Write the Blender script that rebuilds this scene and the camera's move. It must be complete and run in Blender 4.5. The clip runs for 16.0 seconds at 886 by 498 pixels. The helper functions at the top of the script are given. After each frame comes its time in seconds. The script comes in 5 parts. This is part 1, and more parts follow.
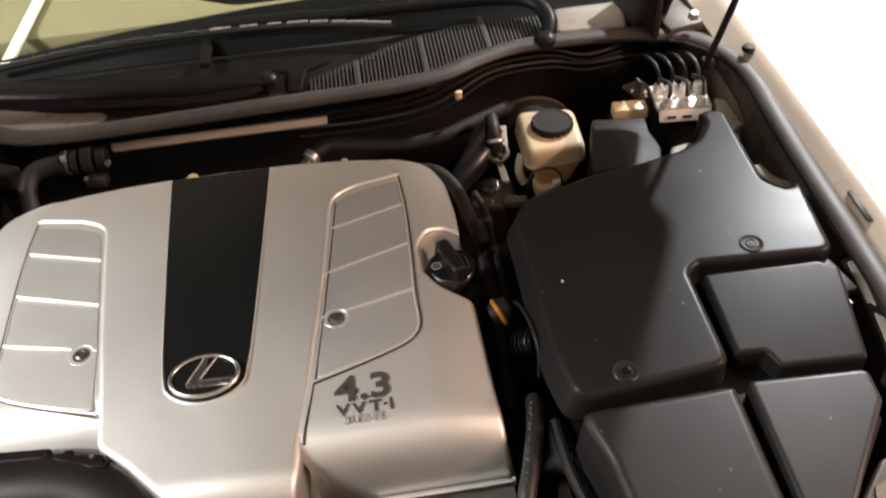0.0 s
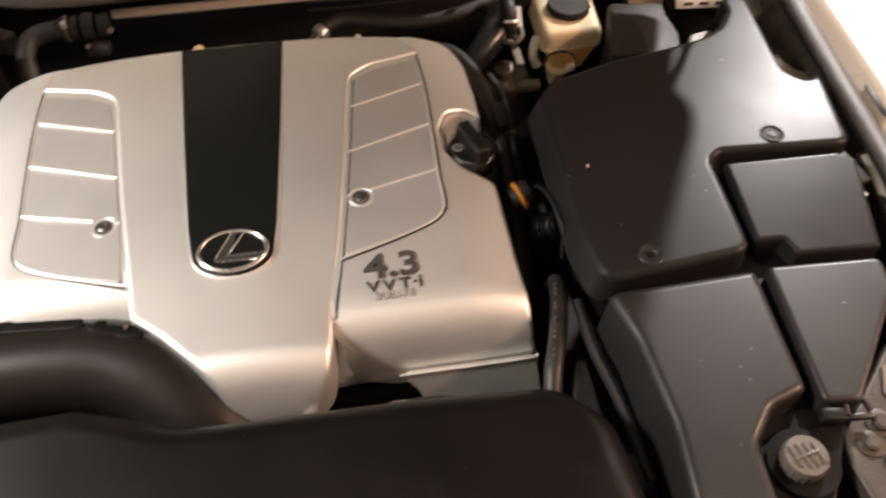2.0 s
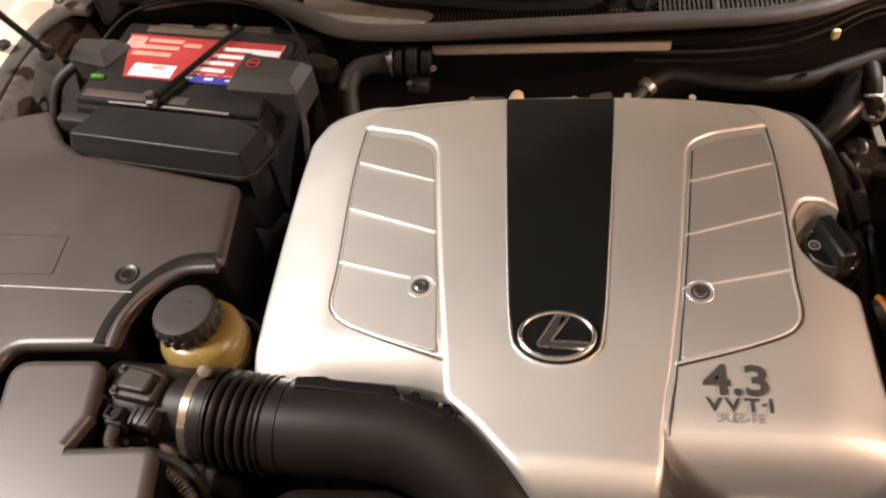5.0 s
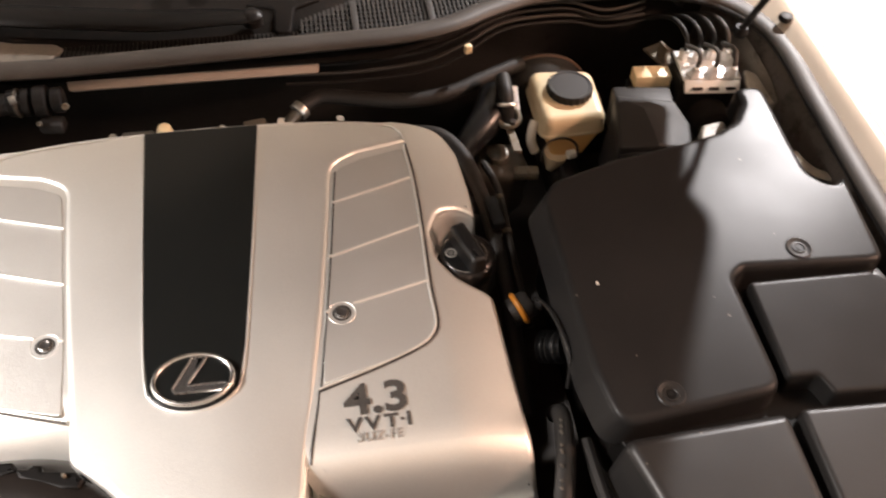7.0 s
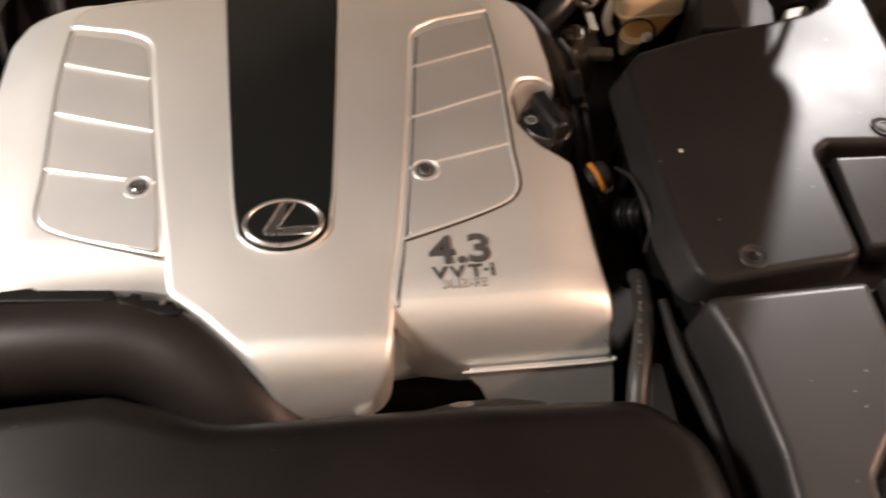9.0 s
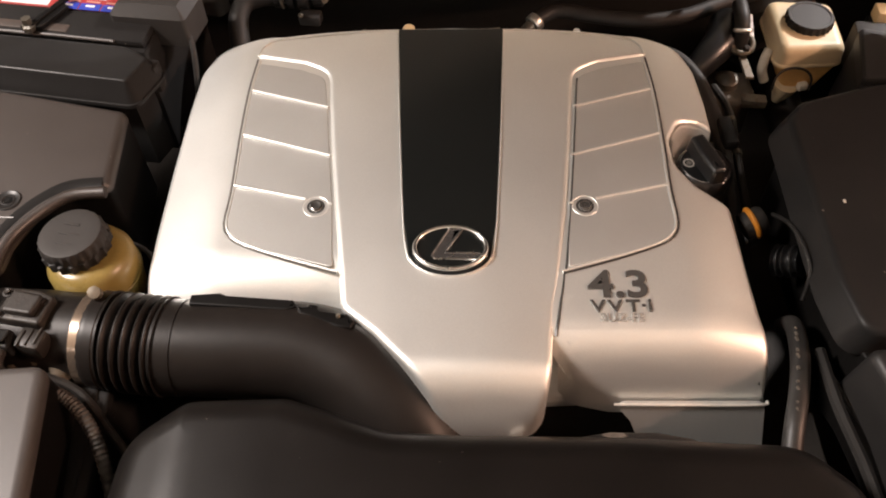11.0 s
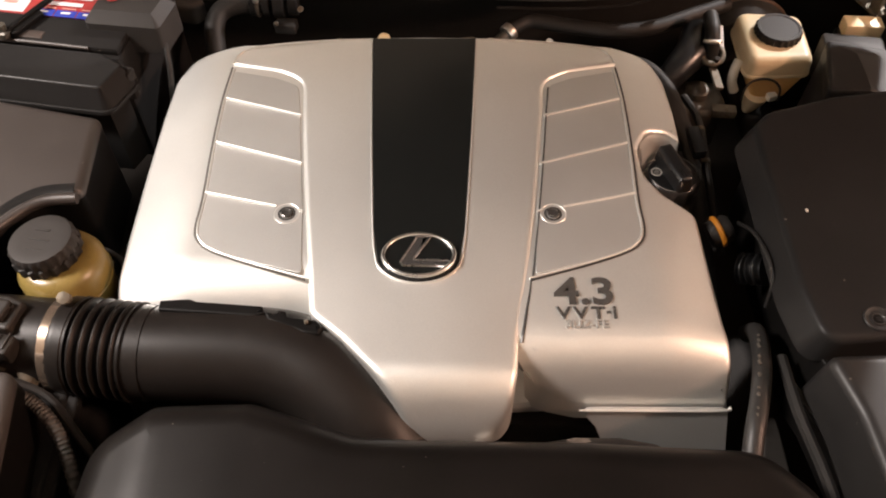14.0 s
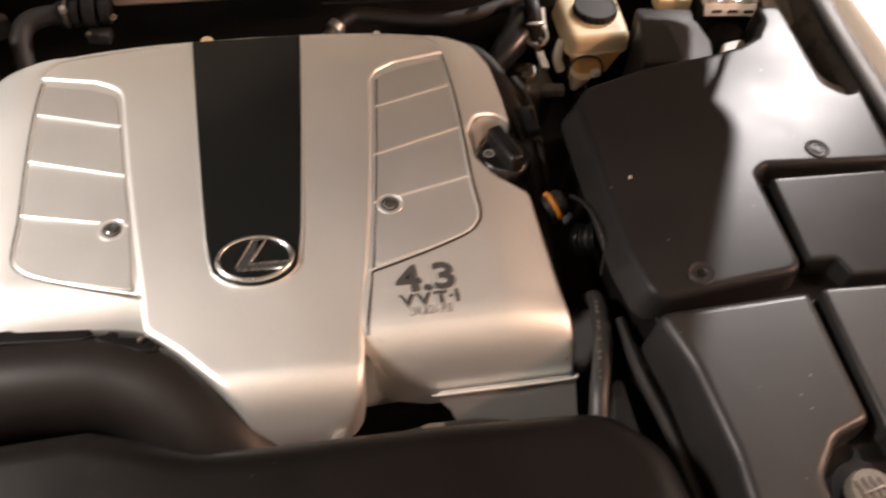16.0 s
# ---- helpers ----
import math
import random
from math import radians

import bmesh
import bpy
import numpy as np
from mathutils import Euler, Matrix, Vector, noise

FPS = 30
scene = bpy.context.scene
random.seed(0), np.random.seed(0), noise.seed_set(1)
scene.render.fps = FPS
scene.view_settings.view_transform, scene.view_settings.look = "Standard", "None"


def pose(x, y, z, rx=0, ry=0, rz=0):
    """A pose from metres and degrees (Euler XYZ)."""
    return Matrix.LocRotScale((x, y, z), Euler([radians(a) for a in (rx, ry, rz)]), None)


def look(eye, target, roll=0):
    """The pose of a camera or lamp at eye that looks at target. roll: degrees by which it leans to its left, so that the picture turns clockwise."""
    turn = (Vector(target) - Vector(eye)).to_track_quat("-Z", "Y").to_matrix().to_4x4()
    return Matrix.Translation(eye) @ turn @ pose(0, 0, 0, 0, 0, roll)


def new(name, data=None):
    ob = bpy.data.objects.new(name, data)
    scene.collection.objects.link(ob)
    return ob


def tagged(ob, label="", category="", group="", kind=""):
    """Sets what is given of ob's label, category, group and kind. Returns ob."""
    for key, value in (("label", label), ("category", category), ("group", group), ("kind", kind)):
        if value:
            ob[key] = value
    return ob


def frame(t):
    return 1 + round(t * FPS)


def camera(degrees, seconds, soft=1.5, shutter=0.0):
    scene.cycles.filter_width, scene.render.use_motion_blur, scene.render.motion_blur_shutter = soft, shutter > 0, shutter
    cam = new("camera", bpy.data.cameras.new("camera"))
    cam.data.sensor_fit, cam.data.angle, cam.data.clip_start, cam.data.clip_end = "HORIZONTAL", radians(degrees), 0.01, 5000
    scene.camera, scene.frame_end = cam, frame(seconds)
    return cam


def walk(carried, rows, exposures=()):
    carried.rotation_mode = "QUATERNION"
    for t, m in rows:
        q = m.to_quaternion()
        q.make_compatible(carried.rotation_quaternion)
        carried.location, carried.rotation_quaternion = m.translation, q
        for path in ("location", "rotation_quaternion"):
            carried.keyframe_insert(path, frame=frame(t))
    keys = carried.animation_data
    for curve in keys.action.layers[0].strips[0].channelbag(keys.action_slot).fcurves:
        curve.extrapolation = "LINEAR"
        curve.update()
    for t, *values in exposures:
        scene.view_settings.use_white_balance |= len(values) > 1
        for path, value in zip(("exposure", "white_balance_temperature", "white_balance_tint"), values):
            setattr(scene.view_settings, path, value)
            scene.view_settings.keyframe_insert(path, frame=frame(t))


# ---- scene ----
cam = camera(55.98, 16.0, soft=2.0, shutter=0.5)
# seconds, eye, yaw to the left, pitch up, roll
ROWS = [
    (0.0, 0.2188, -0.6387, 1.5677, -4.69, -44.59, -4.71),
    (0.5, 0.2141, -0.6233, 1.5757, -5.96, -47.95, -4.34),
    (1.0, 0.1814, -0.6195, 1.5846, -10.19, -48.28, -3.08),
    (1.5, 0.1684, -0.6408, 1.5851, -10.69, -50.00, -1.31),
    (2.0, 0.1409, -0.6362, 1.5701, -8.66, -52.47, -0.26),
    (2.5, 0.0741, -0.5993, 1.5524, 3.34, -55.31, -5.96),
    (3.0, 0.0007, -0.5863, 1.5477, 13.79, -57.77, -10.72),
    (3.2, -0.0001, -0.5853, 1.5464, 18.00, -58.06, -13.17),
    (5.3, 0.0032, -0.5026, 1.5600, 11.24, -50.34, -8.48),
    (5.5, 0.0012, -0.4998, 1.5585, 5.91, -50.52, -4.47),
    (6.0, 0.0721, -0.4893, 1.5505, -0.06, -49.86, -1.14),
    (6.5, 0.1168, -0.4823, 1.5500, -7.26, -49.69, 2.15),
    (7.0, 0.1437, -0.4940, 1.5463, -11.50, -50.53, 2.94),
    (7.5, 0.1601, -0.5080, 1.5303, -15.42, -51.85, 3.87),
    (8.0, 0.1626, -0.5319, 1.5104, -16.67, -53.67, 4.71),
    (8.5, 0.1292, -0.5410, 1.5073, -14.96, -54.87, 5.03),
    (9.0, 0.0735, -0.5508, 1.5079, -9.68, -55.23, 4.02),
    (9.5, 0.0233, -0.5621, 1.5230, -2.41, -55.62, 0.56),
    (10.0, 0.0111, -0.5672, 1.5382, 1.47, -54.55, -1.50),
    (10.2, 0.0046, -0.5697, 1.5345, 0.96, -53.65, -1.13),
    (12.3, 0.0212, -0.5716, 1.5415, 2.89, -52.99, -1.98),
    (12.5, 0.0245, -0.5718, 1.5431, 2.32, -53.00, -1.55),
    (13.0, 0.0297, -0.5714, 1.5436, 1.49, -52.96, -0.83),
    (13.5, 0.0261, -0.5701, 1.5390, 1.15, -53.20, -0.59),
    (14.0, 0.0286, -0.5760, 1.5420, 0.39, -52.70, -0.24),
    (14.5, 0.0494, -0.5640, 1.5386, -2.08, -52.49, 0.41),
    (15.0, 0.0732, -0.5537, 1.5275, -9.20, -51.71, 3.52),
    (15.5, 0.1059, -0.5674, 1.5457, -15.90, -51.07, 6.22),
    (16.0, 0.0710, -0.5826, 1.5323, -13.05, -52.29, 4.53),
]
# seconds, stops, kelvin, tint
EXPOSURES = [(0.0, 0.16, 6050, 11), (0.5, 0.32, 6250, 13), (1.0, 0.39, 6350, 14), (2.0, 0.31, 6500, 16), (3.0, 0.20, 6650, 18), (5.5, 0.31, 6650, 17), (6.5, 0.44, 6500, 16), (7.5, 0.54, 6350, 16), (8.5, 0.42, 6450, 16), (10.0, 0.30, 6550, 17), (12.5, 0.30, 6550, 17), (14.5, 0.31, 6550, 17), (16.0, 0.30, 6550, 17)]
walk(cam, [(t, pose(x, y, z, 90 + pitch, 0, yaw) @ pose(0, 0, 0, 0, 0, roll)) for t, x, y, z, yaw, pitch, roll in ROWS], EXPOSURES)

from mathutils.geometry import delaunay_2d_cdt

# ---- light ----
world = bpy.data.worlds.new("world")
scene.world = world
world.use_nodes = True
world.node_tree.nodes["Background"].inputs[0].default_value = (0.9, 0.95, 1.0, 1)
world.node_tree.nodes["Background"].inputs[1].default_value = 0.08


def area_light(name, place, target, size, power, colour):
    data = bpy.data.lights.new(name, "AREA")
    data.shape, data.size, data.size_y = "RECTANGLE", size[0], size[1]
    data.energy, data.color = power, colour
    ob = new(name, data)
    ob.matrix_world = look(place, target)
    return ob


area_light("ceiling_lamp_rear", (2.14, 1.90, 2.62), (2.14, 1.90, 0), (0.09, 0.09), 185, (1.0, 0.97, 0.92))
area_light("ceiling_lamp_front", (3.1, -0.8, 2.62), (3.1, -0.8, 0), (0.4, 0.4), 132, (1.0, 0.60, 0.41))
area_light("ceiling_lamp_left", (-1.80, -0.12, 2.55), (-1.80, -0.12, 0), (0.6, 0.4), 122, (1.0, 0.93, 0.84))


# ---- materials ----
def surface(name, base, rough=0.5, metal=0.0, var=0.12, blotch=6.0, grain=300.0, bump=0.05, coat=0.0, dirt=None, dirt_at=0.62, spec=0.5, rough_var=0.08, specks=0.0, speck_at=0.805):
    """A surface with blotches and grain in colour and gloss, fine relief, and dirt if a colour for it is given."""
    m = bpy.data.materials.new(name)
    m.use_nodes = True
    nt = m.node_tree
    b = nt.nodes["Principled BSDF"]
    co = nt.nodes.new("ShaderNodeTexCoord")

    def noise_node(scale, detail=4.0, rough_=0.55):
        n = nt.nodes.new("ShaderNodeTexNoise")
        n.inputs["Scale"].default_value, n.inputs["Detail"].default_value, n.inputs["Roughness"].default_value = scale, detail, rough_
        nt.links.new(co.outputs["Object"], n.inputs["Vector"])
        return n

    def math(op, a, c):
        n = nt.nodes.new("ShaderNodeMath")
        n.operation = op
        for i, v in enumerate((a, c)):
            if isinstance(v, float):
                n.inputs[i].default_value = v
            else:
                nt.links.new(v, n.inputs[i])
        return n.outputs[0]

    big, fine = noise_node(blotch), noise_node(grain, 2.0)
    mixed = math("ADD", math("MULTIPLY", big.outputs["Fac"], 0.65), math("MULTIPLY", fine.outputs["Fac"], 0.35))
    ramp = nt.nodes.new("ShaderNodeValToRGB")
    ramp.color_ramp.elements[0].position, ramp.color_ramp.elements[1].position = 0.3, 0.7
    ramp.color_ramp.elements[0].color = (*[c * (1 - var) for c in base], 1)
    ramp.color_ramp.elements[1].color = (*[min(1, c * (1 + var)) for c in base], 1)
    nt.links.new(mixed, ramp.inputs["Fac"])
    colour = ramp.outputs["Color"]
    if dirt:
        spots = noise_node(blotch * 4, 8.0, 0.7)
        edge = nt.nodes.new("ShaderNodeValToRGB")
        edge.color_ramp.elements[0].position, edge.color_ramp.elements[1].position = dirt_at, min(1, dirt_at + 0.15)
        nt.links.new(spots.outputs["Fac"], edge.inputs["Fac"])
        mix = nt.nodes.new("ShaderNodeMix")
        mix.data_type = "RGBA"
        nt.links.new(edge.outputs["Color"], mix.inputs[0])
        nt.links.new(colour, mix.inputs[6])
        mix.inputs[7].default_value = (*dirt, 1)
        colour = mix.outputs[2]
    if specks:
        cells = noise_node(specks, 1.0)
        edge = nt.nodes.new("ShaderNodeValToRGB")
        edge.color_ramp.elements[0].position, edge.color_ramp.elements[1].position = speck_at, speck_at + 0.015
        nt.links.new(cells.outputs["Fac"], edge.inputs["Fac"])
        mix = nt.nodes.new("ShaderNodeMix")
        mix.data_type = "RGBA"
        nt.links.new(edge.outputs["Color"], mix.inputs[0])
        nt.links.new(colour, mix.inputs[6])
        mix.inputs[7].default_value = (0.13, 0.115, 0.10, 1)
        colour = mix.outputs[2]
    nt.links.new(colour, b.inputs["Base Color"])
    nt.links.new(math("ADD", math("MULTIPLY", big.outputs["Fac"], 2 * rough_var), rough - rough_var), b.inputs["Roughness"])
    b.inputs["Metallic"].default_value = metal
    b.inputs["Specular IOR Level"].default_value = spec
    b.inputs["Coat Weight"].default_value = coat
    b.inputs["Coat Roughness"].default_value = 0.12
    if bump:
        bn = nt.nodes.new("ShaderNodeBump")
        bn.inputs["Strength"].default_value, bn.inputs["Distance"].default_value = bump, 0.001
        nt.links.new(fine.outputs["Fac"], bn.inputs["Height"])
        nt.links.new(bn.outputs["Normal"], b.inputs["Normal"])
    return m


SILVER = surface("silver paint", (0.82, 0.825, 0.795), 0.46, 0.84, 0.06, 5, 620, 0.10, rough_var=0.05)
SILVER_GRAIN = surface("grained silver", (0.615, 0.62, 0.60), 0.46, 0.80, 0.10, 5, 900, 0.45)
GLOSS_BLACK = surface("gloss black", (0.0065, 0.0075, 0.0073), 0.30, 0, 0.08, 8, 500, 0.01, coat=0.05, spec=0.32, rough_var=0.015)
BADGE_METAL = surface("satin badge metal", (0.78, 0.77, 0.75), 0.27, 1.0, 0.05, 12, 500, 0.01)
BRASS = surface("dull brass", (0.20, 0.135, 0.065), 0.5, 0.6, 0.2, 20, 400, 0.05)
# Alloy whitened and made less metallic to carry lamp glare in its colour.
BRIGHT = surface("pale alloy with glare in its colour", (0.90, 0.89, 0.87), 0.30, 0.3, 0.12, 18, 400, 0.05)
CHROME = surface("chrome", (0.80, 0.79, 0.77), 0.12, 1.0, 0.03, 10, 400, 0.0)
STEEL = surface("zinc steel", (0.55, 0.53, 0.49), 0.35, 0.9, 0.15, 20, 500, 0.05, dirt=(0.16, 0.12, 0.08), dirt_at=0.6)
CLAMP = surface("clamp steel", (0.58, 0.46, 0.36), 0.20, 0.9, 0.1, 20, 500, 0.03)
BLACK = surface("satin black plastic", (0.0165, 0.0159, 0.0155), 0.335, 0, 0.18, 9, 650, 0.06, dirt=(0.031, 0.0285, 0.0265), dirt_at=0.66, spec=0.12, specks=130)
BLACK_WORN = surface("worn satin black plastic", (0.0185, 0.0175, 0.0168), 0.38, 0, 0.2, 9, 650, 0.05, dirt=(0.030, 0.026, 0.022), dirt_at=0.64, spec=0.35, specks=110, speck_at=0.78)
DUST = surface("caked brown dust", (0.075, 0.058, 0.038), 0.7, 0, 0.3, 14, 300, 0.3, dirt=(0.03, 0.025, 0.02), dirt_at=0.56)
DIRTY_STEEL = surface("oily dirty steel", (0.075, 0.066, 0.052), 0.40, 0.35, 0.35, 22, 300, 0.3, dirt=(0.16, 0.125, 0.08), dirt_at=0.60)
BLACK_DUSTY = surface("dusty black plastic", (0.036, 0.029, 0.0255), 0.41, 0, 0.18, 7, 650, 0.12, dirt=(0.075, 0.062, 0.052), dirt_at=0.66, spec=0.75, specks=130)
BLACK_DUCT = surface("moulded black duct", (0.0115, 0.0095, 0.0083), 0.40, 0, 0.25, 9, 500, 0.08, dirt=(0.022, 0.018, 0.0155), dirt_at=0.62, spec=0.24)
RUBBER = surface("black rubber", (0.018, 0.0165, 0.0152), 0.55, 0, 0.2, 15, 500, 0.1, spec=0.28)
SEAL = surface("grey rubber seal", (0.050, 0.045, 0.040), 0.52, 0, 0.3, 12, 500, 0.15, dirt=(0.075, 0.063, 0.050), dirt_at=0.60, spec=0.45)
SEAL_SHEEN = surface("worn rubber edge with its sheen", (0.085, 0.078, 0.069), 0.45, 0, 0.35, 16, 500, 0.1, dirt=(0.03, 0.027, 0.024), dirt_at=0.55)
# Near-black metal; the shade deep in the bay is part of this colour.
SHADOW = surface("black metal and dark of the bay", (0.032, 0.0275, 0.0240), 0.7, 0, 0.3, 12, 300, 0.2, spec=0.15)
FIREWALL = surface("dark bulkhead", (0.022, 0.020, 0.018), 0.6, 0, 0.3, 7, 200, 0.2, dirt=(0.032, 0.027, 0.023), dirt_at=0.62, spec=0.15)
RESERVOIR = surface("cream polypropylene", (0.62, 0.50, 0.32), 0.38, 0, 0.08, 10, 400, 0.03)
FLUID = surface("amber fluid behind plastic", (0.62, 0.36, 0.13), 0.38, 0, 0.1, 10, 400, 0.03)
YELLOW = surface("yellowed plastic", (0.215, 0.155, 0.045), 0.30, 0, 0.15, 14, 300, 0.03)
TAN = surface("tan painted strip", (0.37, 0.295, 0.24), 0.5, 0, 0.1, 10, 400, 0.05, dirt=(0.22, 0.16, 0.12), dirt_at=0.66)
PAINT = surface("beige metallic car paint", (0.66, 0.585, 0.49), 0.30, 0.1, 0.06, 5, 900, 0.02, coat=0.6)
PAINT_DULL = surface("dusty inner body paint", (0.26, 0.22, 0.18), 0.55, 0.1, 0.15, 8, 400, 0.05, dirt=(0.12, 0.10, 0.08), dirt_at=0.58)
WHITE = surface("white plastic", (0.72, 0.68, 0.60), 0.45, 0, 0.08, 12, 400, 0.03)
LABEL_WHITE = surface("white label paper", (0.66, 0.64, 0.65), 0.35, 0, 0.05, 20, 400, 0.02)
LABEL_PINK = surface("pale red print", (0.55, 0.26, 0.22), 0.30, 0, 0.15, 30, 400, 0.02)
LABEL_RED = surface("red label", (0.33, 0.036, 0.034), 0.30, 0, 0.06, 20, 400, 0.02)
LABEL_BLUE = surface("blue label", (0.03, 0.05, 0.32), 0.30, 0, 0.06, 20, 400, 0.02)
GREEN = surface("green plastic", (0.05, 0.15, 0.02), 0.4, 0, 0.06, 20, 400, 0.02)
ORANGE = surface("orange plastic", (0.48, 0.18, 0.018), 0.4, 0, 0.1, 20, 400, 0.02)
CREAM = surface("cream relay plastic", (0.84, 0.68, 0.42), 0.4, 0, 0.06, 20, 400, 0.02)
INK = surface("dark ink", (0.035, 0.034, 0.032), 0.4, 0, 0.1, 20, 400, 0.0)
INK_MID = surface("dark grey ink", (0.065, 0.062, 0.058), 0.4, 0.2, 0.1, 20, 400, 0.0)
INK_GREY = surface("embossed grey ink", (0.16, 0.155, 0.145), 0.4, 0.3, 0.1, 20, 400, 0.0)
INK_PALE = surface("embossed silver letters", (0.45, 0.44, 0.42), 0.4, 0.5, 0.1, 20, 400, 0.0)
INK_METAL = surface("dark satin metal", (0.16, 0.155, 0.15), 0.25, 0.8, 0.05, 20, 400, 0.0)
COWL = surface("grimy cowl plastic", (0.0090, 0.0078, 0.0069), 0.55, 0, 0.3, 8, 300, 0.1, dirt=(0.022, 0.015, 0.012), dirt_at=0.58, spec=0.05)
INNER = surface("blotchy dark inner paint", (0.11, 0.092, 0.076), 0.55, 0.1, 0.25, 8, 300, 0.1, dirt=(0.03, 0.025, 0.02), dirt_at=0.5)
CAP_GREY = surface("matt worn black plastic", (0.028, 0.025, 0.023), 0.6, 0, 0.2, 9, 500, 0.15, spec=0.3)
# Matt black for wipers and fittings, and for walls and gaps painted as shaded.
WIPER_SHADE = surface("matt black of wipers and shaded walls", (0.0055, 0.0051, 0.0048), 0.42, 0, 0.25, 9, 400, 0.05, dirt=(0.016, 0.0135, 0.012), dirt_at=0.66, spec=0.14)
SENSOR = surface("grimy brown-black plastic", (0.022, 0.018, 0.0150), 0.5, 0, 0.3, 18, 400, 0.2, dirt=(0.060, 0.048, 0.036), dirt_at=0.58, spec=0.35)
CAP_CLEAR = surface("cloudy grey plastic", (0.115, 0.102, 0.085), 0.35, 0, 0.25, 16, 300, 0.1)
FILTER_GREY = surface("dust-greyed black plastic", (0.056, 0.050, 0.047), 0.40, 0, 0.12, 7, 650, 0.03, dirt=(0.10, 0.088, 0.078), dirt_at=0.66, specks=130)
GRIME = surface("brown dust on plastic", (0.040, 0.029, 0.023), 0.6, 0, 0.3, 9, 300, 0.1)
GRILLE = surface("worn grey grille", (0.024, 0.022, 0.020), 0.6, 0, 0.2, 8, 300, 0.1)
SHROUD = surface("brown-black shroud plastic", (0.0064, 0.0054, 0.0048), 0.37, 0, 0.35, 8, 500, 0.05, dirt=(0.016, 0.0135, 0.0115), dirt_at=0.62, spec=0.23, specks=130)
# Shroud plastic again, lightened to carry the sheen on the lit step.
SHROUD_STEP = surface("worn grey-black plastic with sheen in its colour", (0.0115, 0.0100, 0.0090), 0.44, 0, 0.2, 8, 500, 0.015, dirt=(0.05, 0.043, 0.038), dirt_at=0.62, specks=130)
RUST = surface("dirty bracket steel", (0.16, 0.138, 0.105), 0.6, 0.4, 0.3, 18, 300, 0.3, dirt=(0.10, 0.06, 0.03), dirt_at=0.52)
PRINT_GREY = surface("faded white print", (0.36, 0.345, 0.32), 0.5, 0, 0.1, 20, 400, 0.0)
CONCRETE = surface("pale garage floor", (0.82, 0.79, 0.72), 0.5, 0, 0.06, 3, 90, 0.1, dirt=(0.50, 0.42, 0.33), dirt_at=0.68)
WALLS = surface("white wall paint", (0.78, 0.76, 0.72), 0.7, 0, 0.03, 2, 60, 0.05)
WALL_DARK = surface("dark brown of the unseen wall", (0.075, 0.060, 0.050), 0.7, 0, 0.1, 2, 60, 0.05)
CEILING = surface("grey of the unseen ceiling", (0.52, 0.50, 0.465), 0.7, 0, 0.06, 2, 60, 0.05)
HOOD_PAD = surface("dark grey hood insulation", (0.085, 0.083, 0.080), 0.85, 0, 0.2, 12, 200, 0.3)
CAP_GLOSS = surface("satin black nylon", (0.010, 0.0102, 0.0105), 0.30, 0, 0.2, 14, 500, 0.06, spec=0.45, rough_var=0.05)
BRACKET_GREY = surface("pale dirty bracket steel", (0.066, 0.058, 0.050), 0.42, 0.3, 0.3, 22, 300, 0.3, dirt=(0.07, 0.058, 0.045), dirt_at=0.55)
HOSE = surface("dark grey rubber hose", (0.021, 0.0195, 0.0182), 0.5, 0, 0.25, 14, 500, 0.1, dirt=(0.06, 0.052, 0.043), dirt_at=0.66)
GUARD = surface("grimy pale plastic", (0.40, 0.36, 0.30), 0.5, 0, 0.2, 12, 300, 0.1, dirt=(0.10, 0.08, 0.06), dirt_at=0.55)
BAND = surface("rusty brown rim", (0.10, 0.058, 0.038), 0.55, 0.2, 0.3, 14, 300, 0.1)
COWL_PAINT = surface("weathered grey-beige paint", (0.185, 0.168, 0.142), 0.5, 0.1, 0.25, 9, 300, 0.1, dirt=(0.07, 0.06, 0.05), dirt_at=0.56)
BRIGHT_STREAK = surface("pale cream of the bright streak", (0.86, 0.80, 0.66), 0.5, 0, 0.06, 10, 300, 0.05)
DASH = surface("olive tan dashboard", (0.20, 0.18, 0.088), 0.6, 0, 0.06, 10, 300, 0.1)


def clear_glass():
    m = bpy.data.materials.new("windscreen glass")
    m.use_nodes = True
    b = m.node_tree.nodes["Principled BSDF"]
    b.inputs["Transmission Weight"].default_value, b.inputs["Roughness"].default_value = 1.0, 0.02
    b.inputs["Base Color"].default_value, b.inputs["IOR"].default_value = (0.85, 0.90, 0.88, 1), 1.02
    return m


GLASS = clear_glass()

# ---- building helpers ----
ORIGIN = {}


def thing(name, at, label, category, group="", kind=""):
    ob = new(name)
    ob.location = at
    ob.empty_display_size = 0.02
    ORIGIN[ob.name] = Vector(at)
    return tagged(ob, label, category, group, kind)


def to_mesh(name, bm, at, material, sharp=38):
    bmesh.ops.recalc_face_normals(bm, faces=bm.faces)
    bm.transform(Matrix.Translation(-Vector(at)))
    me = bpy.data.meshes.new(name)
    bm.to_mesh(me)
    bm.free()
    me.polygons.foreach_set("use_smooth", [True] * len(me.polygons))
    me.set_sharp_from_angle(angle=radians(sharp))
    me.materials.append(material)
    return me


def part(name, bm, material, parent, label="", sharp=38):
    """Links a bmesh, built in world places, as one mesh under a thing or part."""
    at = ORIGIN[parent.name]
    ob = new(name, to_mesh(name, bm, at, material, sharp))
    ob.parent = parent
    ORIGIN[ob.name] = at
    return tagged(ob, label)


